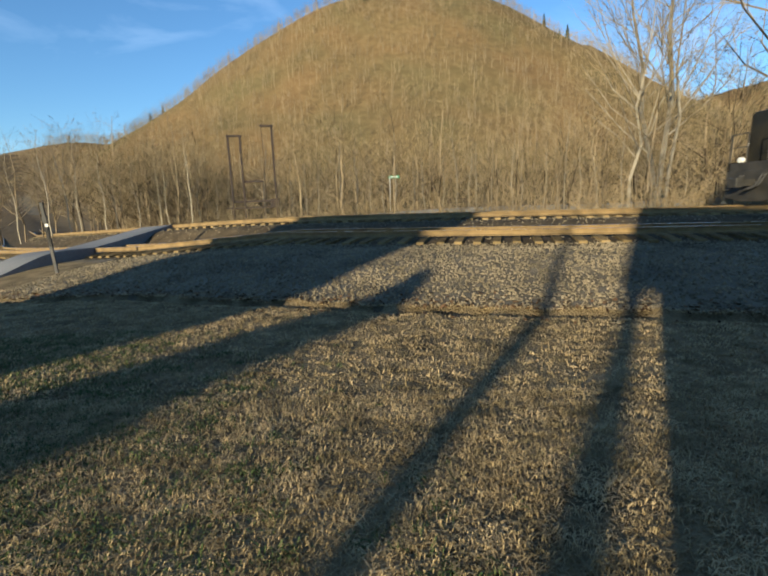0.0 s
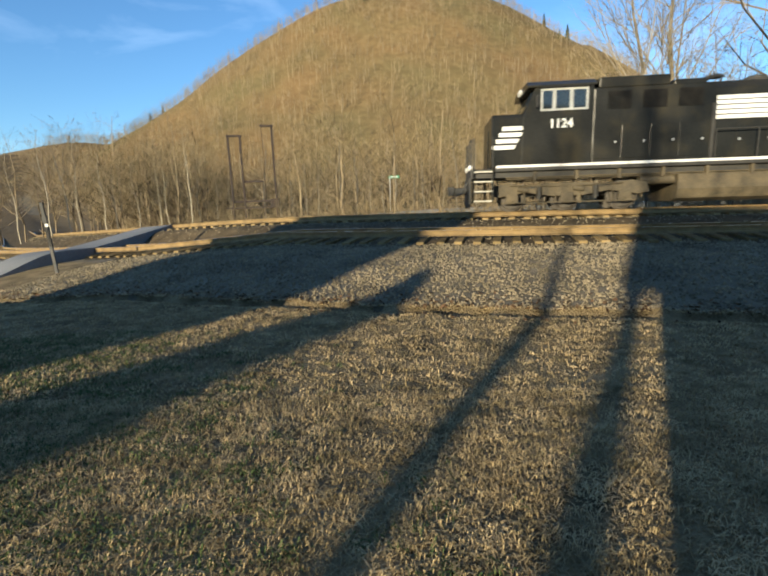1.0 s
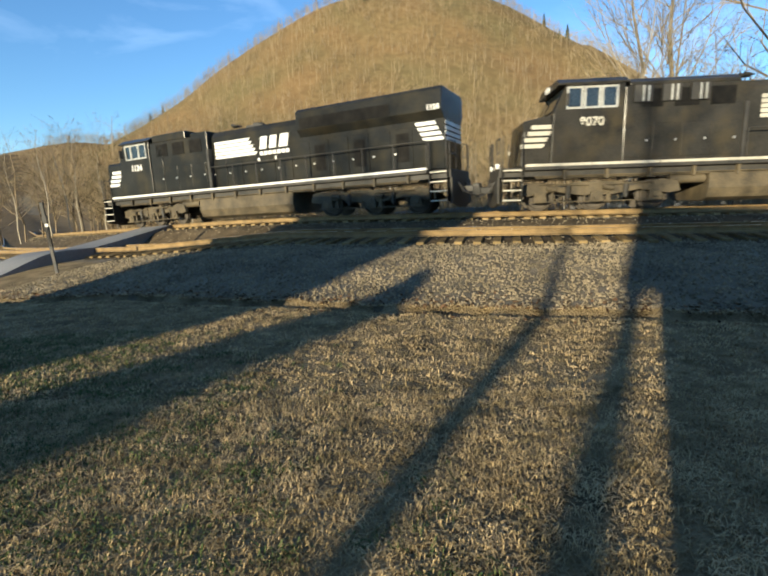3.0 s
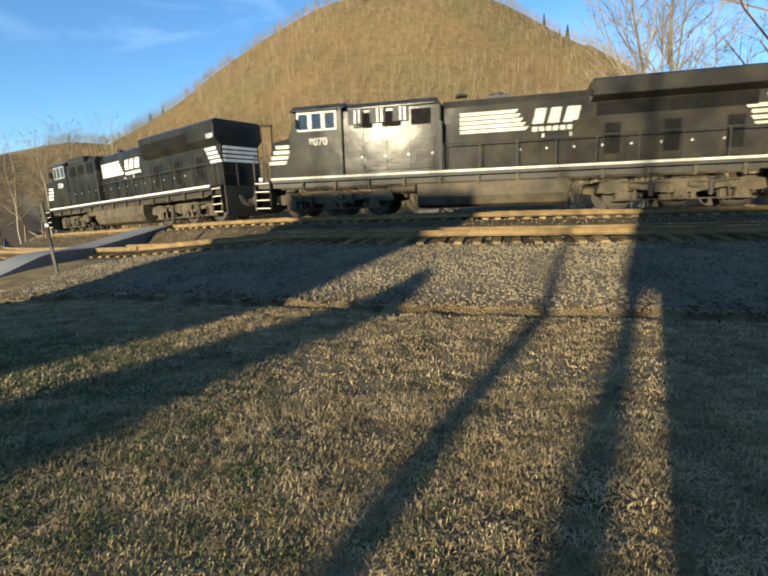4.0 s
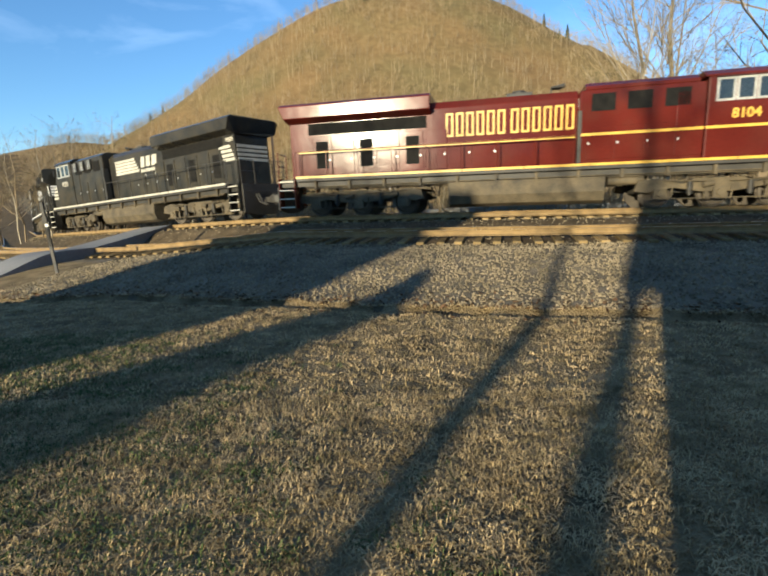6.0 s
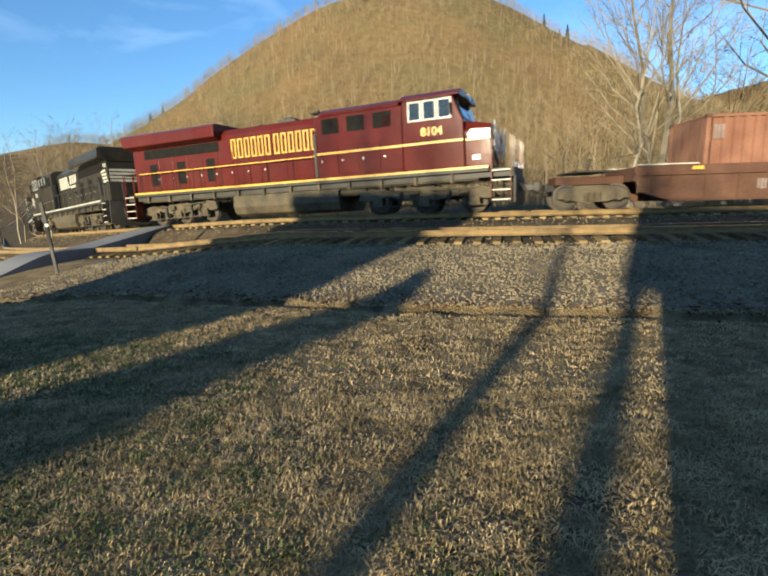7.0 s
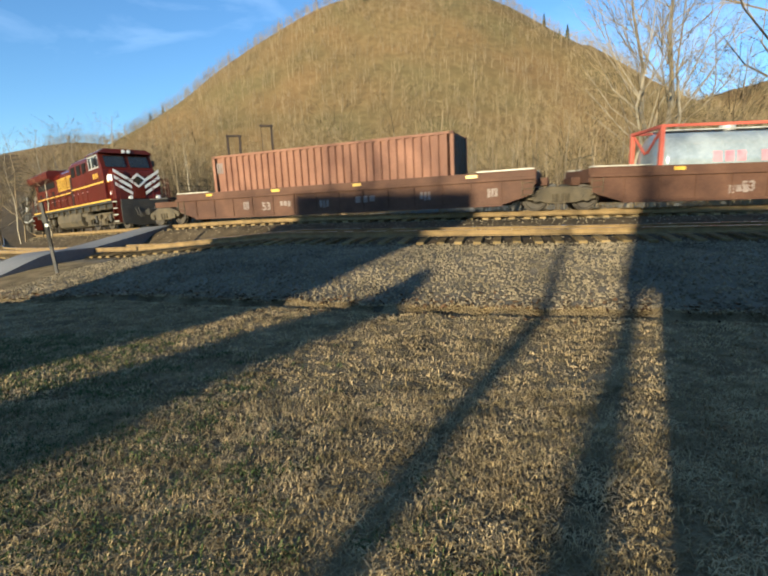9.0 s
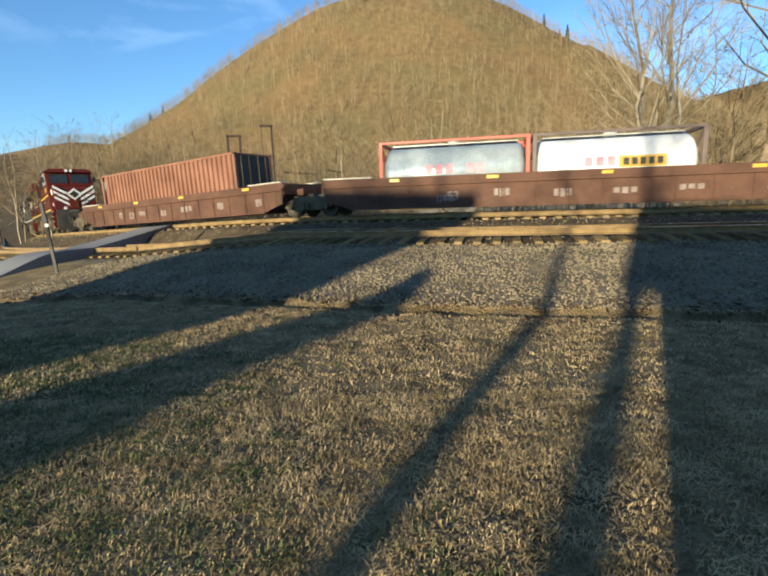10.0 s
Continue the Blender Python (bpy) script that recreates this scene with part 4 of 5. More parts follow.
def red_livery(top, half, rear):
    def one(side):
        hood = half + 0.004
        for x0, x1, y in ((-9.4, 1.85, hood + 0.034), (1.95, 5.95, 1.428), (6.0, 8.45, 1.463), (8.5, 9.2, 1.285)):
            bm = bmesh.new()
            slab(bm, x0, x1, side, y, 2.70, 2.79, 0.012)
            part("yellow_line", bm, YELLOW, top)
        for k in range(6):
            bm = bmesh.new()
            x = -3.02 + k * 0.4 if side < 0 else 1.5 - k * 0.4
            outline_block(bm, x, x + 0.29, side, hood, 3.02, 3.92, 0.075)
            part("lettering_block", bm, YELLOW, top, "yellow painted lettering block")
        for k in range(6):
            bm = bmesh.new()
            x = -0.52 + k * 0.4 if side < 0 else 1.5 - 2.6 - k * 0.4
            outline_block(bm, x, x + 0.29, side, hood, 3.02, 3.92, 0.075)
            part("lettering_block", bm, YELLOW, top, "yellow painted lettering block")
        lettering("road_number", "8104", 0.44, 7.2, side, 1.464, 3.02, YELLOW, top)
        bm = bmesh.new()
        a, b = sorted((side * 1.286, side * 1.30))
        prism(bm, [(8.55, 2.95), (8.7, 3.12), (9.42, 3.08), (9.42, 2.72), (8.62, 2.74)], a, b)
        part("flag_emblem", bm, WHITE, top, "white flag-shaped emblem")
        bm = bmesh.new()
        slab(bm, 8.75, 9.05, side, 1.285, 1.98, 2.16, 0.012)
        part("data_plate", bm, WHITE, top)
        # white chevrons and diamond on the nose
        for k in range(3):
            bm = bmesh.new()
            z = 1.85 + k * 0.36
            y0, y1 = side * 0.36, side * 1.25
            vs = [bm.verts.new(p) for p in ((9.565, y0, z + 0.05), (9.565, y1, z + 0.62), (9.565, y1, z + 0.80), (9.565, y0, z + 0.23), (9.58, y0, z + 0.05), (9.58, y1, z + 0.62), (9.58, y1, z + 0.80), (9.58, y0, z + 0.23))]
            for f in ((0, 1, 2, 3), (4, 7, 6, 5), (0, 4, 5, 1), (1, 5, 6, 2), (2, 6, 7, 3), (3, 7, 4, 0)):
                bm.faces.new([vs[i] for i in f])
            part("chevron", bm, WHITE, top, "white slanting nose stripe")
    mirrored(one)
    bm = bmesh.new()
    prism(bm, [(0, 2.3), (0.5, 2.72), (0, 3.14), (-0.5, 2.72)], 9.585, 9.6, "x")
    part("diamond_emblem", bm, WHITE, top, "white diamond emblem")
    bm = bmesh.new()
    prism(bm, [(0, 2.45), (0.32, 2.72), (0, 2.99), (-0.32, 2.72)], 9.6, 9.612, "x")
    part("diamond_centre", bm, DULL_BLACK, top)


locomotive("black six-axle diesel locomotive with white stripes leading the train",
           dict(paint=BLACK, stripe=WHITE, tank=GRIME, truck=GRIME, rail=DARK_IRON, step=CREAM, shape="a", number="1124", at=(J0 + J1) / 2, flip=False, livery=black_livery("1124", WHITE, 1.7)))
locomotive("dusty black diesel locomotive with winged radiator and dull white markings",
           dict(paint=DULL_BLACK, stripe=CREAM, tank=GRIME, truck=GRIME, rail=DARK_IRON, step=CREAM, shape="b", number="8070", at=(J1 + J2) / 2, flip=False, livery=black_livery("8070", CREAM, 1.2)))
locomotive("maroon red diesel locomotive with yellow stripes, coupled backwards",
           dict(paint=MAROON, stripe=YELLOW, tank=GRIME, truck=GRIME, rail=MAROON, step=CREAM, shape="b", number="8104", at=(J2 + J3) / 2, flip=True, livery=red_livery))


def car_truck(parent, mat):
    bm = bmesh.new()
    box(bm, -0.3, 0.3, -1.1, 1.1, 0.45, 0.8)
    truck = part("truck", bm, DARK_IRON, parent, bevel=0.03)
    for side in (-1, 1):
        bm = bmesh.new()
        a, b = sorted((side * 0.95, side * 1.13))
        prism(bm, [(-1.25, 0.42), (-1.2, 0.68), (-0.5, 0.92), (0.5, 0.92), (1.2, 0.68), (1.25, 0.42), (0.95, 0.42), (0.5, 0.3), (-0.5, 0.3), (-0.95, 0.42)], a, b)
        part("side_frame", bm, mat, truck, "cast iron side frame", bevel=0.025)
        for x in (-0.9, 0.9):
            bm = bmesh.new()
            rod(bm, (x, side * 1.1, 0.48), (x, side * 1.2, 0.48), 0.14, 12)
            part("bearing_cap", bm, GRIME, truck)
        bm = bmesh.new()
        for x in (-0.22, 0.0, 0.22):
            for k in range(5):
                rod(bm, (x, side * 1.13, 0.36 + k * 0.06), (x, side * 1.13, 0.40 + k * 0.06), 0.085, 8)
        part("spring", bm, GRIME, truck)
    return truck


def well_car(label, s0, s1, body0, body1, trucks, number):
    """Two deep side sills with chords, end platforms over the trucks, ladders and marks. Local x runs against s."""
    mid = (s0 + s1) / 2
    top = thing("well_car", label, "well car", "well cars of the train")
    half = (body1 - body0) / 2
    c = mid - (body0 + body1) / 2          # centre of the body in local x
    x0, x1 = c - half, c + half
    def sides(side):
        bm = bmesh.new()
        slab(bm, x0 + 1.2, x1 - 1.2, side, 1.36, 0.30, 1.18, 0.05)
        prism(bm, [(x0 + 1.2, 0.30), (x0 + 0.15, 0.62), (x0, 1.18), (x0 + 1.2, 1.18)], *sorted((side * 1.36, side * 1.41)))
        prism(bm, [(x1 - 1.2, 0.30), (x1 - 1.2, 1.18), (x1, 1.18), (x1 - 0.15, 0.62)], *sorted((side * 1.36, side * 1.41)))
        part("side_sill", bm, WELL_RED, top, bevel=0.008)
        bm = bmesh.new()
        slab(bm, x0, x1, side, 1.32, 1.18, 1.30, 0.18)
        part("top_chord", bm, WELL_RED, top, bevel=0.012)
        bm = bmesh.new()
        slab(bm, x0 + 0.02, x1 - 0.02, side, 1.33, 1.30, 1.54, 0.06)
        part("upper_side", bm, WELL_RED, top, bevel=0.008)
        bm = bmesh.new()
        slab(bm, x0 + 1.2, x1 - 1.2, side, 1.34, 0.24, 0.33, 0.16)
        part("bottom_chord", bm, WELL_RED, top, bevel=0.01)
        for k in range(14):
            x = x0 + 1.3 + k * (x1 - x0 - 2.6) / 13
            bm = bmesh.new()
            slab(bm, x - 0.03, x + 0.03, side, 1.40, 0.33, 1.18, 0.045)
            part("side_rib", bm, WELL_RED, top)
        for k, (dx, w) in enumerate(((2.2, 0.45), (7.2, 0.4), (11.4, 0.45), (15.4, 0.4))):
            bm = bmesh.new()
            slab(bm, x0 + dx, x0 + dx + w, side, 1.392, 1.36, 1.48, 0.01)
            part("reflector", bm, YELLOW, top, "yellow reflective strip")
        rr = random.Random(int(s0 * 7 + side))
        for k in range(6):
            bm = bmesh.new()
            x, w = x0 + 1.8 + k * 2.3 + rr.uniform(-0.4, 0.4), rr.uniform(0.35, 1.0)
            z, h = rr.uniform(0.5, 0.7), rr.uniform(0.16, 0.36)
            for j in range(3):
                slab(bm, x + j * w / 3, x + (j + 0.72) * w / 3, side, 1.412, z + rr.uniform(-0.04, 0.04), z + h, 0.006)
            part("chalk_marking", bm, FADED_MARK, top, "faded pale painted marking")
        if number:
            lettering("size_number", number, 0.5, x1 - 5.6, side, 1.416, 0.55, FADED_MARK, top)
        for xa in (x0 + 0.3, x1 - 0.3):
            bm = bmesh.new()
            for k in range(4):
                rod(bm, (xa - 0.2, side * 1.43, 0.62 + k * 0.22), (xa + 0.2, side * 1.43, 0.62 + k * 0.22), 0.013, 5)
            for dx in (-0.2, 0.2):
                rod(bm, (xa + dx, side * 1.43, 0.56), (xa + dx, side * 1.43, 1.34), 0.016, 5)
            part("ladder", bm, GRIME, top)
        for xa, xb in ((x0 + 0.1, x0 + 2.2), (x1 - 2.2, x1 - 0.1)):
            bm = bmesh.new()
            slab(bm, xa, xb, side, 1.05, 1.55, 1.60, 0.38)
            part("walkway", bm, CREAM, top, "pale worn end walkway")
    mirrored(sides)
    bm = bmesh.new()
    box(bm, x0 + 1.4, x1 - 1.4, -1.35, 1.35, 0.26, 0.34)
    part("well_floor", bm, WELL_RED, top)
    for sx, xe in ((-1, x0), (1, x1)):
        reach = (xe - (mid - s1)) if sx < 0 else ((mid - s0) - xe)
        tip = xe + sx * max(0.3, reach - 0.35)
        bm = bmesh.new()
        box(bm, *sorted((xe - sx * 1.4, xe)), -1.34, 1.34, 1.0, 1.5)
        box(bm, *sorted((xe, tip)), -0.5, 0.5, 0.95, 1.25)
        part("end_platform", bm, WELL_RED, top, bevel=0.02)
        bm = bmesh.new()
        box(bm, *sorted((tip - sx * 0.1, tip + sx * 0.3)), -0.16, 0.16, 0.72, 1.0)
        part("coupler", bm, DARK_IRON, top, bevel=0.03)
    if trucks[0] < s0 + 2.5 and body0 > s0 + 2.0:
        # braked end with hand wheel and crossover step
        xe = mid - s0
        bm = bmesh.new()
        box(bm, xe - 2.2, xe - 0.9, -1.3, 1.3, 1.38, 1.44)
        part("crossover_step", bm, DARK_IRON, top)
        bm = bmesh.new()
        for k in range(16):
            a, b = k * math.pi / 8, (k + 1) * math.pi / 8
            rod(bm, (xe - 1.5, 0.7 + 0.28 * math.cos(a), 1.85 + 0.28 * math.sin(a)), (xe - 1.5, 0.7 + 0.28 * math.cos(b), 1.85 + 0.28 * math.sin(b)), 0.016, 5)
        rod(bm, (xe - 1.5, 0.42, 1.85), (xe - 1.5, 0.98, 1.85), 0.012, 5)
        rod(bm, (xe - 1.5, 0.7, 1.4), (xe - 1.5, 0.7, 1.85), 0.03, 6)
        part("brake_wheel", bm, GRIME, top)
    for xa in (x0 + 0.15, x1 - 0.15):
        bm = bmesh.new()
        for y in (-1.2, -0.4, 0.4, 1.2):
            rod(bm, (xa, y, 1.5), (xa, y, 2.35 if abs(y) > 1 else 2.0), 0.018, 5)
        rod(bm, (xa, -1.2, 2.0), (xa, 1.2, 2.0), 0.018, 5)
        part("end_railing", bm, GRIME, top)
    entry = (top, mid, half - 0.2, False)
    MOVES.append(entry)
    for s in trucks:
        tr = car_truck(top, GRIME)
        add_wheels(tr, (-0.9, 0.9), CAR_WHEEL, 0.48, 1)
        SWIVELS.append((tr, entry, s - mid))
    return entry


car_a = well_car("rust-brown articulated well car carrying one orange container", J3, J4, J3 + 2.9, J4 - 0.7, (J3 + 1.7, J4), "53")
car_b = well_car("rust-brown articulated well car carrying two tank containers", J4, J5, J4 + 0.7, J5 - 0.9, (J5 - 0.2,), "53")


def ride(top, entry, s):
    """A load keeps its place on its car."""
    MOVES.append((top, entry[1], entry[2], False, s))


def box_container(label, s, entry, length=12.19, high=2.9):
    top = thing("shipping_container", label, "container")
    h, w, z0, z1 = length / 2, 1.22, 0.36, 0.36 + high
    def side_wall(side):
        verts, faces = [], []
        n = int((length - 0.5) / 0.36)
        xs = []
        for k in range(n):
            a = -h + 0.25 + k * 0.36
            xs += [(a, 0.0), (a + 0.03, 0.085), (a + 0.17, 0.085), (a + 0.20, 0.0)]
        xs.append((h - 0.25, 0.0))
        for x, d in xs:
            y = side * (w - 0.09 + d)
            verts += [(x, y, z0 + 0.1), (x, y, z1 - 0.1)]
        for i in range(len(xs) - 1):
            q = (2 * i, 2 * i + 2, 2 * i + 3, 2 * i + 1)
            faces.append(q)
        mesh_object("corrugated_side", np.array(verts), np.array(faces), CONTAINER_RED, top)
        for za, zb in ((z0, z0 + 0.14), (z1 - 0.1, z1)):
            bm = bmesh.new()
            slab(bm, -h + 0.16, h - 0.16, side, w - 0.05, za, zb, 0.05)
            part("side_rail", bm, CONTAINER_RED, top, bevel=0.006)
        for sx in (-1, 1):
            bm = bmesh.new()
            box(bm, *sorted((sx * h, sx * (h - 0.16))), *sorted((side * w, side * (w - 0.14))), z0, z1)
            part("corner_post", bm, CONTAINER_RED, top, bevel=0.012)
            for z in (z0, z1 - 0.12):
                bm = bmesh.new()
                box(bm, *sorted((sx * (h + 0.006), sx * (h - 0.175))), *sorted((side * (w + 0.006), side * (w - 0.16))), z, z + 0.122)
                part("corner_casting", bm, WELL_RED, top, bevel=0.012)
        bm = bmesh.new()
        for k in range(3):
            slab(bm, h - 0.62 + 0.13 * k, h - 0.53 + 0.13 * k, side, w - 0.006, z1 - 0.85, z1 - 0.35, 0.01)
        part("marking_bar", bm, FADED_MARK, top)
    mirrored(side_wall)
    bm = bmesh.new()
    box(bm, -h + 0.05, h - 0.05, -w + 0.05, w - 0.05, z1 - 0.08, z1 - 0.02)
    part("roof", bm, CONTAINER_RED, top)
    bm = bmesh.new()
    box(bm, -h + 0.05, h - 0.05, -w + 0.05, w - 0.05, z0 + 0.02, z0 + 0.12)
    part("floor", bm, DARK_IRON, top)
    for sx in (-1, 1):
        for side in (-1, 1):
            bm = bmesh.new()
            box(bm, *sorted((sx * (h - 0.03), sx * (h - 0.08))), *sorted((side * 0.01, side * (w - 0.14))), z0 + 0.12, z1 - 0.1)
            door = part("end_door", bm, DARK_IRON if sx < 0 else CONTAINER_RED, top, "dark end door panel" if sx < 0 else "")
            for y in (0.3, 0.8):
                bm = bmesh.new()
                rod(bm, (sx * (h - 0.01), side * y, z0 + 0.15), (sx * (h - 0.01), side * y, z1 - 0.12), 0.018, 6)
                part("lock_rod", bm, GRIME, door)
    ride(top, entry, s)


def tank_container(label, s, entry, frame_mat, tank_mat, marks):
    top = thing("tank_container", label, "tank container", "tank containers on the well car")
    h, w, z0, z1 = 3.03, 1.22, 0.36, 2.98
    bm = bmesh.new()
    n = 40
    rings = [(-2.9, 0.55), (-2.84, 0.95), (-2.74, 1.10), (-2.6, 1.16), (2.6, 1.16), (2.74, 1.10), (2.84, 0.95), (2.9, 0.55)]
    prev = None
    for x, r in rings:
        ring = [bm.verts.new((x, r * math.cos(2 * math.pi * k / n), 1.66 + r * math.sin(2 * math.pi * k / n))) for k in range(n)]
        if prev:
            for k in range(n):
                f = bm.faces.new((prev[k], prev[(k + 1) % n], ring[(k + 1) % n], ring[k]))
                f.smooth = True
        else:
            bm.faces.new(ring)
        prev = ring
    bm.faces.new(prev[::-1])
    part("tank", bm, tank_mat, top)
    for x in (-2.0, -0.7, 0.7, 2.0):
        bm = bmesh.new()
        for k in range(28):
            a, b = k * math.pi / 14, (k + 1) * math.pi / 14
            rod(bm, (x, 1.165 * math.cos(a), 1.66 + 1.165 * math.sin(a)), (x, 1.165 * math.cos(b), 1.66 + 1.165 * math.sin(b)), 0.012, 4)
        part("cladding_band", bm, tank_mat, top)
    for side in (-1, 1):
        for z in (z0, z1 - 0.1):
            bm = bmesh.new()
            slab(bm, -h + 0.15, h - 0.15, side, w - 0.1, z, z + 0.1, 0.1)
            part("frame_rail", bm, frame_mat, top, bevel=0.012)
        for sx in (-1, 1):
            bm = bmesh.new()
            box(bm, *sorted((sx * h, sx * (h - 0.15))), *sorted((side * w, side * (w - 0.15))), z0, z1)
            part("corner_post", bm, frame_mat, top, bevel=0.012)
            for za, zb in ((z0 + 0.1, z0 + 1.1), (z1 - 0.1, z1 - 0.9)):
                bm = bmesh.new()
                rod(bm, (sx * (h - 0.08), side * (w - 0.1), za), (sx * (h - 0.08), side * 0.1, zb), 0.05, 6)
                part("end_brace", bm, frame_mat, top)
    for sx in (-1, 1):
        for z in (z0, z1 - 0.12):
            bm = bmesh.new()
            box(bm, *sorted((sx * h, sx * (h - 0.12))), -w + 0.15, w - 0.15, z, z + 0.12)
            part("end_rail", bm, frame_mat, top, bevel=0.012)
    bm = bmesh.new()
    box(bm, -2.6, 2.6, -0.3, 0.3, 2.85, 2.9)
    rod(bm, (0, 0, 2.8), (0, 0, 3.02), 0.27, 14)
    part("walkway", bm, WINDOW_FRAME, top)
    marks(top)
    ride(top, entry, s)


def curved_mark(top, x0, x1, z0, z1, mat, lift=0.006, name="lettering_block"):
    """A painted patch that lies on the tank's round side, on both sides."""
    for side in (-1, 1):
        bm = bmesh.new()
        rows = []
        for k in range(5):
            z = z0 + (z1 - z0) * k / 4
            for r in (1.16 + lift, 1.163 + lift):
                y = side * math.sqrt(max(0, r * r - (z - 1.66) ** 2))
                rows.append((bm.verts.new((x0 * -side, y, z)), bm.verts.new((x1 * -side, y, z))))
        for k in range(4):
            a, b = rows[2 * k + 1], rows[2 * k + 3]
            bm.faces.new((a[0], a[1], b[1], b[0]))
            a, b = rows[2 * k], rows[2 * k + 2]
            bm.faces.new((a[0], b[0], b[1], a[1]))
        part(name, bm, mat, top)


def marks_a(top):
    for k in range(6):
        if k != 3:
            curved_mark(top, -1.1 + k * 0.42, -1.1 + k * 0.42 + 0.3, 1.62, 2.0, PINK_MARK)


def marks_b(top):
    for k in range(3):
        curved_mark(top, -1.1 + k * 0.4, -1.1 + k * 0.4 + 0.28, 1.66, 2.0, PINK_MARK)
    curved_mark(top, 0.12, 1.75, 1.58, 2.0, YELLOW, 0.006, "label_panel")
    for k in range(5):
        curved_mark(top, 0.26 + k * 0.29, 0.26 + k * 0.29 + 0.2, 1.66, 1.92, DARK_IRON, 0.016)


box_container("faded orange-red corrugated forty-foot shipping container in the well", J3 + 5.35 + 6.1, car_a)
tank_container("blue-grey tank container in a red frame in the well", J4 + 3.2 + 3.05, car_b, FRAME_RED, TANK_GREY, marks_a)
tank_container("white tank container with a yellow label in the well", J4 + 3.2 + 9.2, car_b, FRAME_BROWN, TANK_WHITE, marks_b)


def motions():
    for ob, c0, half, flip, *load in MOVES:
        rows = []
        for k in range(0, 51):
            t = k / 5
            m = car_pose(c0 - SPEED * t, half, flip)
            if load:
                m = m @ pose(c0 - load[0], 0, 0)
            rows.append((t, m))
        walk(ob, rows)
    for truck, (ob, c0, half, flip), off in SWIVELS:
        rows = []
        for k in range(0, 26):
            t = k / 2.5
            body = car_pose(c0 - SPEED * t, half, flip)
            rows.append((t, body.inverted() @ car_pose(c0 + off - SPEED * t, 1.0, flip)))
        walk(truck, rows)
    for ob, place, radius, sign in ROLLS:
        rows = [(k / 15, pose(*place, 0, math.degrees(sign * SPEED * k / 15 / radius), 0)) for k in range(0, 151)]
        walk(ob, rows)


# ---- road over the crossing ----
def road():
    pts = [(-19.5, 11.5), (-16.4, 16.2), (-14.6, 19.4), (-13.4, 22.8), (-12.6, 26.5), (-11.3, 31.0), (-8.0, 35.5), (-2.0, 39.5), (8.0, 43.5), (22.0, 48.5), (40.0, 55.0)]
    px, py = [], []
    for i in range(len(pts) - 1):
        p0, p1, p2, p3 = (pts[max(0, min(len(pts) - 1, i + k))] for k in (-1, 0, 1, 2))
        for j in range(12):
            t = j / 12
            c = [0.5 * (2 * b + (c2 - a) * t + (2 * a - 5 * b + 4 * c2 - d) * t * t + (3 * b - a - 3 * c2 + d) * t ** 3) for a, b, c2, d in zip(p0, p1, p2, p3)]
            px.append(c[0])
            py.append(c[1])
    px, py = np.array(px), np.array(py)
    dx, dy = np.gradient(px), np.gradient(py)
    n = np.hypot(dx, dy)
    nx, ny = -dy / n, dx / n
    offs = np.linspace(-1.3, 1.3, 9)
    x = (px[:, None] + nx[:, None] * offs).ravel()
    y = (py[:, None] + ny[:, None] * offs).ravel()
    z, s, l = ground_height(x, y)
    lift = smooth(-9.8, -7.1, l)
    crown = grade(s) - near_drop(s) * np.clip((-0.8 - l) / 5.0, 0, 1)      # one even rise over both tracks
    z = (z + 0.05) * (1 - lift) + (crown + 0.02 - 0.22 * smooth(3.0, 9.0, l)) * lift
    m = len(offs)
    v = np.stack([x, y, z], 1)
    low = v.copy()
    low[:, 2] -= 0.9
    verts = np.concatenate([v, low])
    k = len(v)
    quads = []
    for i in range(len(px) - 1):
        for j in range(m - 1):
            a = i * m + j
            quads.append((a, a + m, a + m + 1, a + 1))
        a, b = i * m, i * m + m - 1
        quads.append((a, a + k, a + m + k, a + m))
        quads.append((b, b + m, b + m + k, b + k))
    tagged(mesh_object("road", verts, quads, ASPHALT), "narrow worn grey road over the level crossing", "road", kind="structure")


road()


# ---- lineside things ----
def standing(x, y):
    return float(ground_height(np.array([x]), np.array([y]))[0][0])


def steel_frame(x, y, turn):
    top = thing("steel_frame", "rust-brown steel frame of tall posts with cross beams", "frame")
    def post(px, py, h):
        bm = bmesh.new()
        box(bm, px - 0.085, px + 0.085, py - 0.085, py + 0.085, -0.2, h)
        box(bm, px - 0.13, px + 0.13, py - 0.13, py + 0.13, -0.2, 0.12)
        part("post", bm, RUST_STEEL, top, bevel=0.015)
    post(0, 0, 8.2)
    post(1.0, 0, 8.1)
    post(3.7, 0.3, 8.9)
    for name, (x0, x1, z) in (("top_bar", (-0.15, 1.15, 8.15)), ("top_bar", (2.75, 3.85, 8.95)), ("beam", (-0.6, 3.9, 2.05)), ("beam", (0.0, 3.7, 2.6)), ("beam", (0.9, 2.7, 4.3))):
        bm = bmesh.new()
        box(bm, x0, x1, 0.0, 0.18, z - 0.09, z + 0.09)
        part(name, bm, RUST_STEEL, top, bevel=0.015)
    bm = bmesh.new()
    box(bm, 3.2, 3.95, -0.2, 0.4, 2.0, 2.75)
    part("equipment_box", bm, RUST_STEEL, top, bevel=0.03)
    bm = bmesh.new()
    rod(bm, (2.85, 0.2, 2.0), (2.85, 0.2, 8.9), 0.025, 5)
    part("cable", bm, RUST_STEEL, top)
    top.matrix_basis = pose(x, y, standing(x, y), 0, 0, turn)


steel_frame(*at_az(-17.3, 43.5), 8)


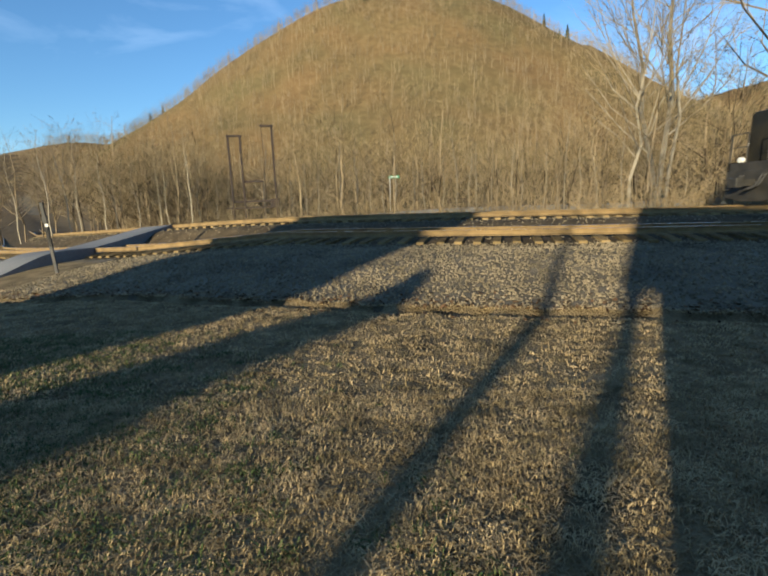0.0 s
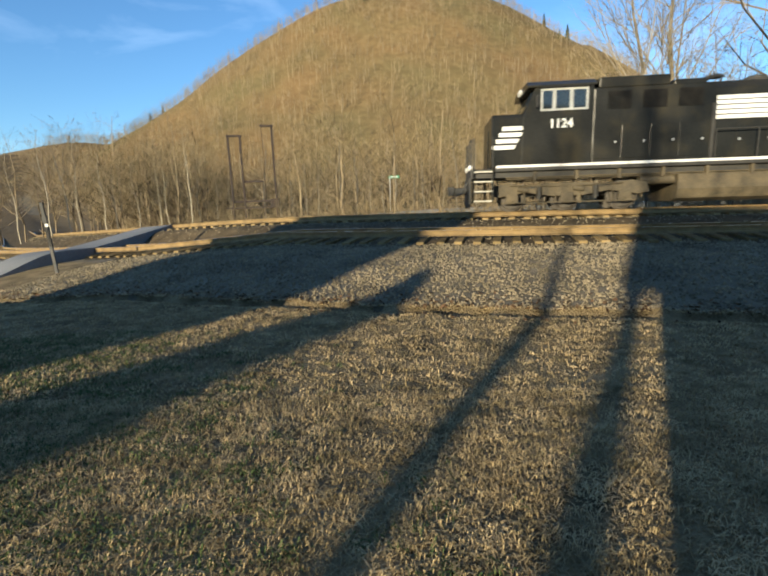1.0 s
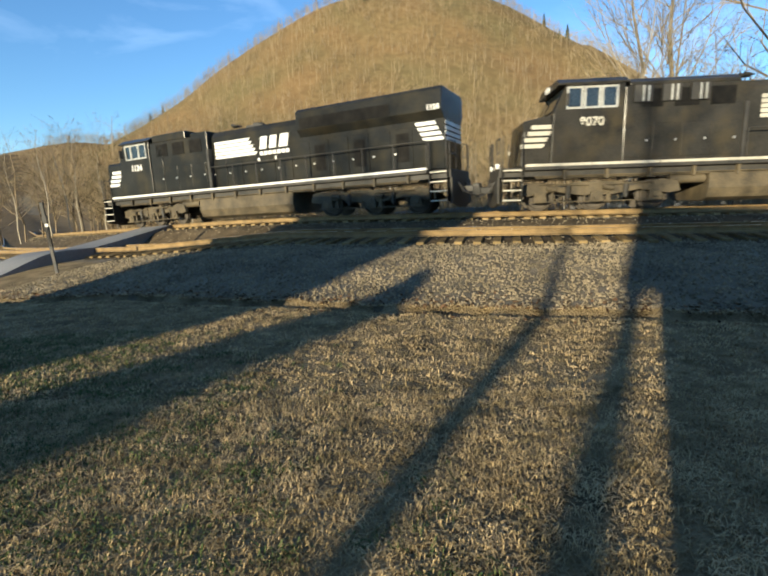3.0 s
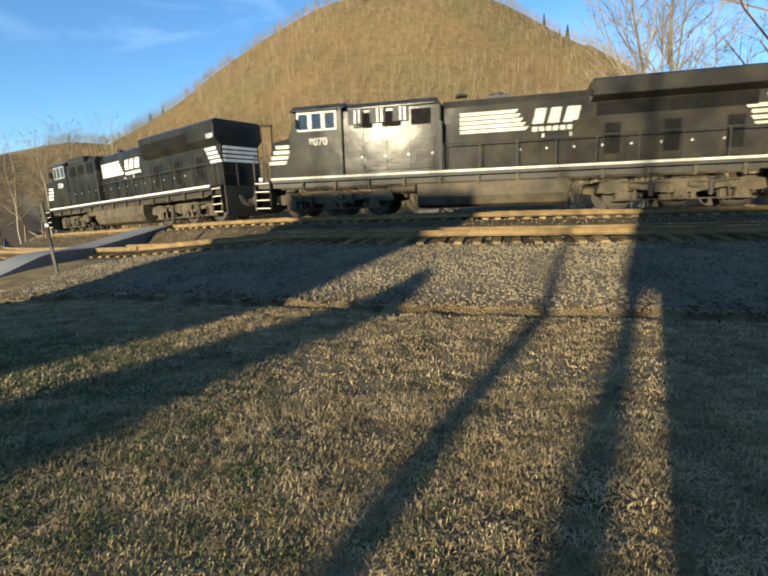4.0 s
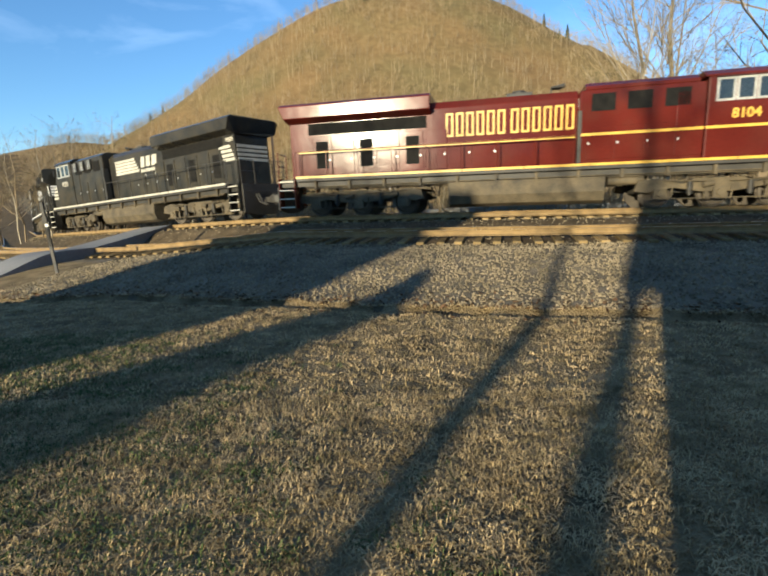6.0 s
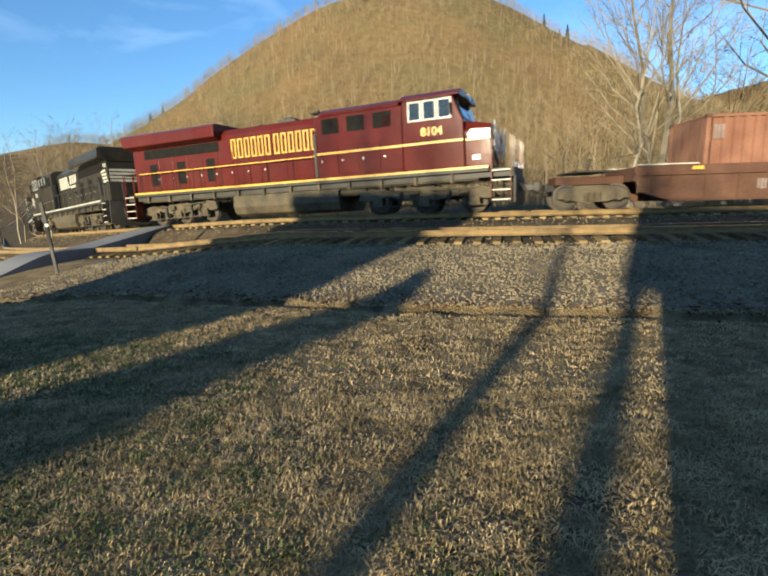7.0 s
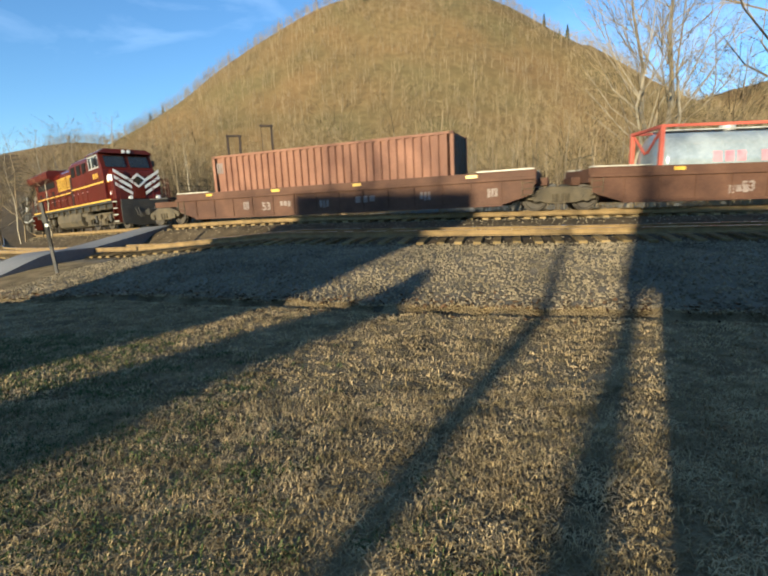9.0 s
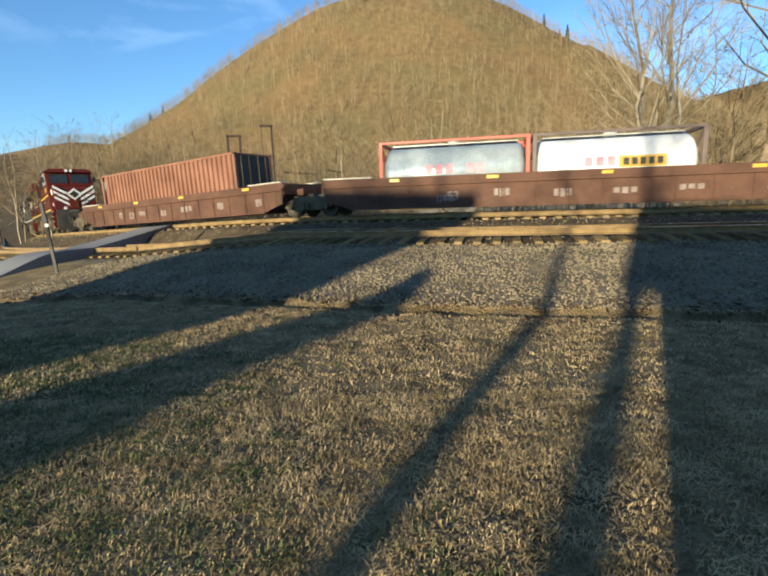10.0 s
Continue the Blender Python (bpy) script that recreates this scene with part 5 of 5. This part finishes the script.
def street_sign(x, y):
    top = thing("street_sign", "green street name sign on a thin galvanised post", "sign")
    bm = bmesh.new()
    rod(bm, (0, 0, -0.3), (0.06, 0, 3.75), 0.035, 8)
    part("post", bm, GALVANISED, top)
    bm = bmesh.new()
    box(bm, -0.05, 0.95, -0.015, 0.015, 3.6, 3.85)
    part("sign_blade", bm, SIGN_GREEN, top, "green sign blade", bevel=0.006)
    bm = bmesh.new()
    box(bm, 0.08, 0.82, -0.024, -0.018, 3.69, 3.77)
    part("lettering_bar", bm, SIGN_WHITE, top)
    top.matrix_basis = pose(x, y, standing(x, y) + 0.2, 0, 0, -3)


street_sign(*at_az(1.1, 45.0))


def marker_post(x, y):
    top = thing("marker_post", "dark weathered lineside marker post leaning slightly", "post")
    bm = bmesh.new()
    box(bm, -0.07, 0.07, -0.07, 0.07, -0.4, 2.3)
    part("post", bm, POST_GREY, top, bevel=0.012)
    bm = bmesh.new()
    box(bm, -0.075, 0.075, -0.07, 0.07, 1.35, 3.55)
    box(bm, -0.11, 0.11, -0.09, 0.09, 2.55, 2.85)
    part("marker_board", bm, DARK_IRON, top, bevel=0.012)
    bm = bmesh.new()
    box(bm, 0.0, 0.14, -0.13, -0.10, 2.35, 2.5)
    part("reflector", bm, GALVANISED, top)
    top.matrix_basis = pose(x, y, standing(x, y), 2, -2.5, 12) @ Matrix.Scale(0.7, 4)


marker_post(-11.65, 16.5)


def rack(x, y):
    top = thing("rusty_rack", "low rust-brown steel rack in the brush", "rack")
    for px in (-0.9, 0.0, 0.9):
        bm = bmesh.new()
        box(bm, px - 0.05, px + 0.05, -0.05, 0.05, -0.2, 1.25)
        part("leg", bm, RUST_STEEL, top)
    for z in (0.45, 0.85, 1.2):
        bm = bmesh.new()
        rod(bm, (-1.1, -0.08, z), (1.1, -0.08, z + 0.03), 0.05, 6)
        part("bar", bm, RUST_STEEL, top)
    top.matrix_basis = pose(x, y, standing(x, y) + 0.25, 0, 0, 5)


rack(*at_az(9.2, 46))


# ---- what stands behind the camera and casts the long shadows ----
def sunward(w, l):
    """A point w metres along the light's way and l metres to the right of it."""
    return (w * math.sin(SUN_AZ) + l * math.cos(SUN_AZ), w * math.cos(SUN_AZ) - l * math.sin(SUN_AZ))


def house(label, w0, w1, l0, l1, eaves, ridge, verge=0.15, wing=None):
    """Walls and a gabled roof; verge is the roof's overhang past the gables; wing: an added taller block that shuts out
    sky light (w0, w1, l0, l1, eaves, ridge).
    """
    top = thing("house", label, "house", "houses behind the lawn")
    t = 0.2

    def block(w0, w1, l0, l1, eaves, ridge, verge):
        for x0, x1, y0, y1 in ((l0, l1, w0, w0 + t), (l0, l1, w1 - t, w1), (l0, l0 + t, w0 + t, w1 - t), (l1 - t, l1, w0 + t, w1 - t)):
            bm = bmesh.new()
            box(bm, x0, x1, y0, y1, -0.4, eaves)
            part("wall", bm, SIDING, top)
        bm = bmesh.new()
        mid = (w0 + w1) / 2
        prism(bm, [(w0 - 0.3, eaves), (mid, ridge), (w1 + 0.3, eaves), (w1 + 0.3, eaves + 0.15), (mid, ridge + 0.15), (w0 - 0.3, eaves + 0.15)], l0 - verge, l1 + 0.15, "x")
        part("roof", bm, SHINGLE, top)
        for x in (l0, l1 - t):
            bm = bmesh.new()
            prism(bm, [(w0, eaves), (w1, eaves), (mid, ridge)], x, x + t, "x")
            part("gable", bm, SIDING, top)

    block(w0, w1, l0, l1, eaves, ridge, verge)
    if wing:
        block(*wing, 0.3)
    top.matrix_basis = Matrix.Translation((0, 0, LAWN)) @ Euler((0, 0, -SUN_AZ)).to_matrix().to_4x4()


# tall wing is made up, out of view, to darken the right-hand lawn
house("pale-sided house with an added unseen wing blocking sky light", -9.5, -1.6, 0.17, 6.0, 3.17, 5.6, 0.66, (-9.5, 8.0, 6.0, 15.0, 6.2, 9.0))
# stand-in block out of view, sized only for the shade on lawn and rails
house("low pale-sided outbuilding shape, unseen, added to shade the lawn", -15.5, -9.0, -14.2, -6.3, 4.5, 7.0)
YARD = (  # along the light's way, to its right, height, trunk, first limbs, limbs, reach, lean
    (-7.0, -0.73, 8.5, 0.175, 0.46, 10, 0.8, -0.33),
    (-9.5, -0.26, 16.0, 0.22, 0.36, 14, 0.8, 0.01),
    (-19.0, -0.2, 17.0, 0.15, 0.42, 14, 1.0, 0.0),
    (-13.0, -10.5, 12.0, 0.18, 0.2, 20, 1.2, 0.0),
    (-22.0, -7.6, 16.0, 0.2, 0.3, 16, 1.0, 0.0),
    (-24.0, -12.5, 15.0, 0.2, 0.2, 18, 1.1, 0.0))
for i, (w, l, h, r, bottom, limbs, reach, tilt) in enumerate(YARD):
    kind = bare_tree(600 + i, h, limbs, 9, 4, r, 0.6, bottom, reach=reach, wobble=0.003, lean=(tilt, 0.0))
    tree("leafless yard tree beside the lawn", kind, *sunward(w, l), 1.0, -math.degrees(SUN_AZ), BARK, TWIG_MID, "yard trees")
conifer(*sunward(-8.0, -4.5), 1.0, "broad dark green evergreen beside the lawn", "evergreens beside the lawn", 1900, (0.60, 0.60, 0.265))

# ---- stones and grass ----
def stones(name, n, s0, s1, l0, l1, size0, size1, label, seed):
    r = np.random.RandomState(seed)
    s, l = r.uniform(s0, s1, n), r.uniform(l0, l1, n)
    a = heading(s)
    x = np.interp(s, LINE_S, LINE_X) - np.sin(a) * l
    y = np.interp(s, LINE_S, LINE_Y) + np.cos(a) * l
    z = ground_height(x, y)[0]
    base = np.array([(1, 0, 0), (-1, 0, 0), (0, 1, 0), (0, -1, 0), (0, 0, 1), (0, 0, -1)], float)
    faces = np.array([(0, 2, 4), (2, 1, 4), (1, 3, 4), (3, 0, 4), (2, 0, 5), (1, 2, 5), (3, 1, 5), (0, 3, 5)])
    k = r.uniform(size0, size1, (n, 1, 1)) / 2
    v = base[None] * k * r.uniform(0.6, 1.35, (n, 6, 1)) + r.normal(0, 0.18, (n, 6, 3)) * k
    ang = r.uniform(0, 6.28, n)
    c, sn = np.cos(ang)[:, None], np.sin(ang)[:, None]
    tilt = r.uniform(-0.8, 0.8, n)
    ct, st = np.cos(tilt)[:, None], np.sin(tilt)[:, None]
    yy, zz = v[:, :, 1] * ct - v[:, :, 2] * st, v[:, :, 1] * st + v[:, :, 2] * ct
    out = np.stack([v[:, :, 0] * c - yy * sn + x[:, None], v[:, :, 0] * sn + yy * c + y[:, None], zz + z[:, None] + 0.008], 2)
    tris = (faces[None] + 6 * np.arange(n)[:, None, None]).reshape(-1, 3)
    tagged(mesh_object(name, out.reshape(-1, 3), tris, STONE), label, "ballast", kind="stuff")


stones("ballast_stones", 30000, -8, 22, TOE + 0.1, -6.2, 0.035, 0.08, "loose grey crushed stone on the ballast bank", 21)
stones("track_stones", 9000, -40, 22, -6.3, 2.2, 0.04, 0.08, "grey crushed stone between the ties", 22)


def blades(name, mat, label, seed, n, x0, x1, y0, y1, tall, wide, keep, per=7):
    r = np.random.RandomState(seed)
    cx, cy = r.uniform(x0, x1, n), r.uniform(y0, y1, n)
    ok = keep(cx, cy, r)
    cx, cy = cx[ok], cy[ok]
    x = (cx[:, None] + r.normal(0, 0.034, (len(cx), per))).ravel()
    y = (cy[:, None] + r.normal(0, 0.034, (len(cx), per))).ravel()
    z, s, l = ground_height(x, y)
    good = l < TOE + 0.2
    x, y, z = x[good], y[good], z[good]
    m = len(x)
    h = r.uniform(0.3, 1.0, m) * tall
    az, out = r.uniform(0, 6.28, m), r.uniform(0.8, 2.6, m)
    tip = np.stack([x + np.cos(az) * out * h, y + np.sin(az) * out * h, z + h * (1.0 - 0.34 * out)], 1)
    midp = np.stack([x + np.cos(az) * out * h * 0.35, y + np.sin(az) * out * h * 0.35, z + h * 0.6], 1)
    side = np.stack([-np.sin(az + r.normal(0, 0.5, m)), np.cos(az), np.zeros(m)], 1) * (wide * r.uniform(0.6, 1.3, m))[:, None]
    base = np.stack([x, y, z - 0.01], 1)
    v = np.stack([base - side, base + side, midp - side * 0.8, midp + side * 0.8, tip], 1).reshape(-1, 3)
    f = np.array([(0, 1, 3), (0, 3, 2), (2, 3, 4)])
    tris = (f[None] + 5 * np.arange(m)[:, None, None]).reshape(-1, 3)
    tagged(mesh_object(name, v, tris, mat), label, "grass", kind="stuff")


def fan(x, y):
    return np.abs(x) < 0.95 * y + 1.0


def patch(x, y):
    return ripple(x, y, 0.9, 31) * 0.7 + ripple(x, y, 0.3, 32) * 0.5


blades("near_grass", BLADE, "short matted tan winter grass", 41, 15000, -5, 5, 1.2, 4.2, 0.055, 0.0034, lambda x, y, r: fan(x, y) & (patch(x, y) > -0.36 + r.uniform(-0.2, 0.2, len(x))))
blades("lawn_grass", BLADE, "short matted tan winter grass further over the lawn", 42, 30000, -14, 11, 4.0, 12.0, 0.055, 0.0055, lambda x, y, r: fan(x, y) & (patch(x, y) > -0.55 + r.uniform(-0.2, 0.2, len(x))), per=6)
blades("green_grass", GREEN, "dull green patches in the lawn", 43, 12000, -6, 4, 1.2, 7.0, 0.06, 0.004, lambda x, y, r: fan(x, y) & (patch(x + 3, y) > -0.3 + 0.28 * (x + 0.6 * y + 0.6) + r.uniform(-0.2, 0.2, len(x))))


def leaves():
    r = np.random.RandomState(51)
    n = 5200
    s, l = r.uniform(-24, 20, n), TOE + r.normal(0.1, 0.38, n)
    a = heading(s)
    x = np.interp(s, LINE_S, LINE_X) - np.sin(a) * l
    y = np.interp(s, LINE_S, LINE_Y) + np.cos(a) * l
    z = ground_height(x, y)[0] + 0.012
    k = r.uniform(0.03, 0.07, n)
    az = r.uniform(0, 6.28, n)
    u = np.stack([np.cos(az), np.sin(az), r.normal(0, 0.35, n)], 1) * k[:, None]
    w = np.stack([-np.sin(az), np.cos(az), r.normal(0, 0.35, n)], 1) * (k * 0.6)[:, None]
    c = np.stack([x, y, z], 1)
    v = np.stack([c - u, c + w, c + u, c - w], 1).reshape(-1, 3)
    tagged(mesh_object("fallen_leaves", v, np.arange(4 * n).reshape(-1, 4), LITTER), "brown fallen leaves drifted along the foot of the ballast", "leaves", kind="stuff")


leaves()


motions()
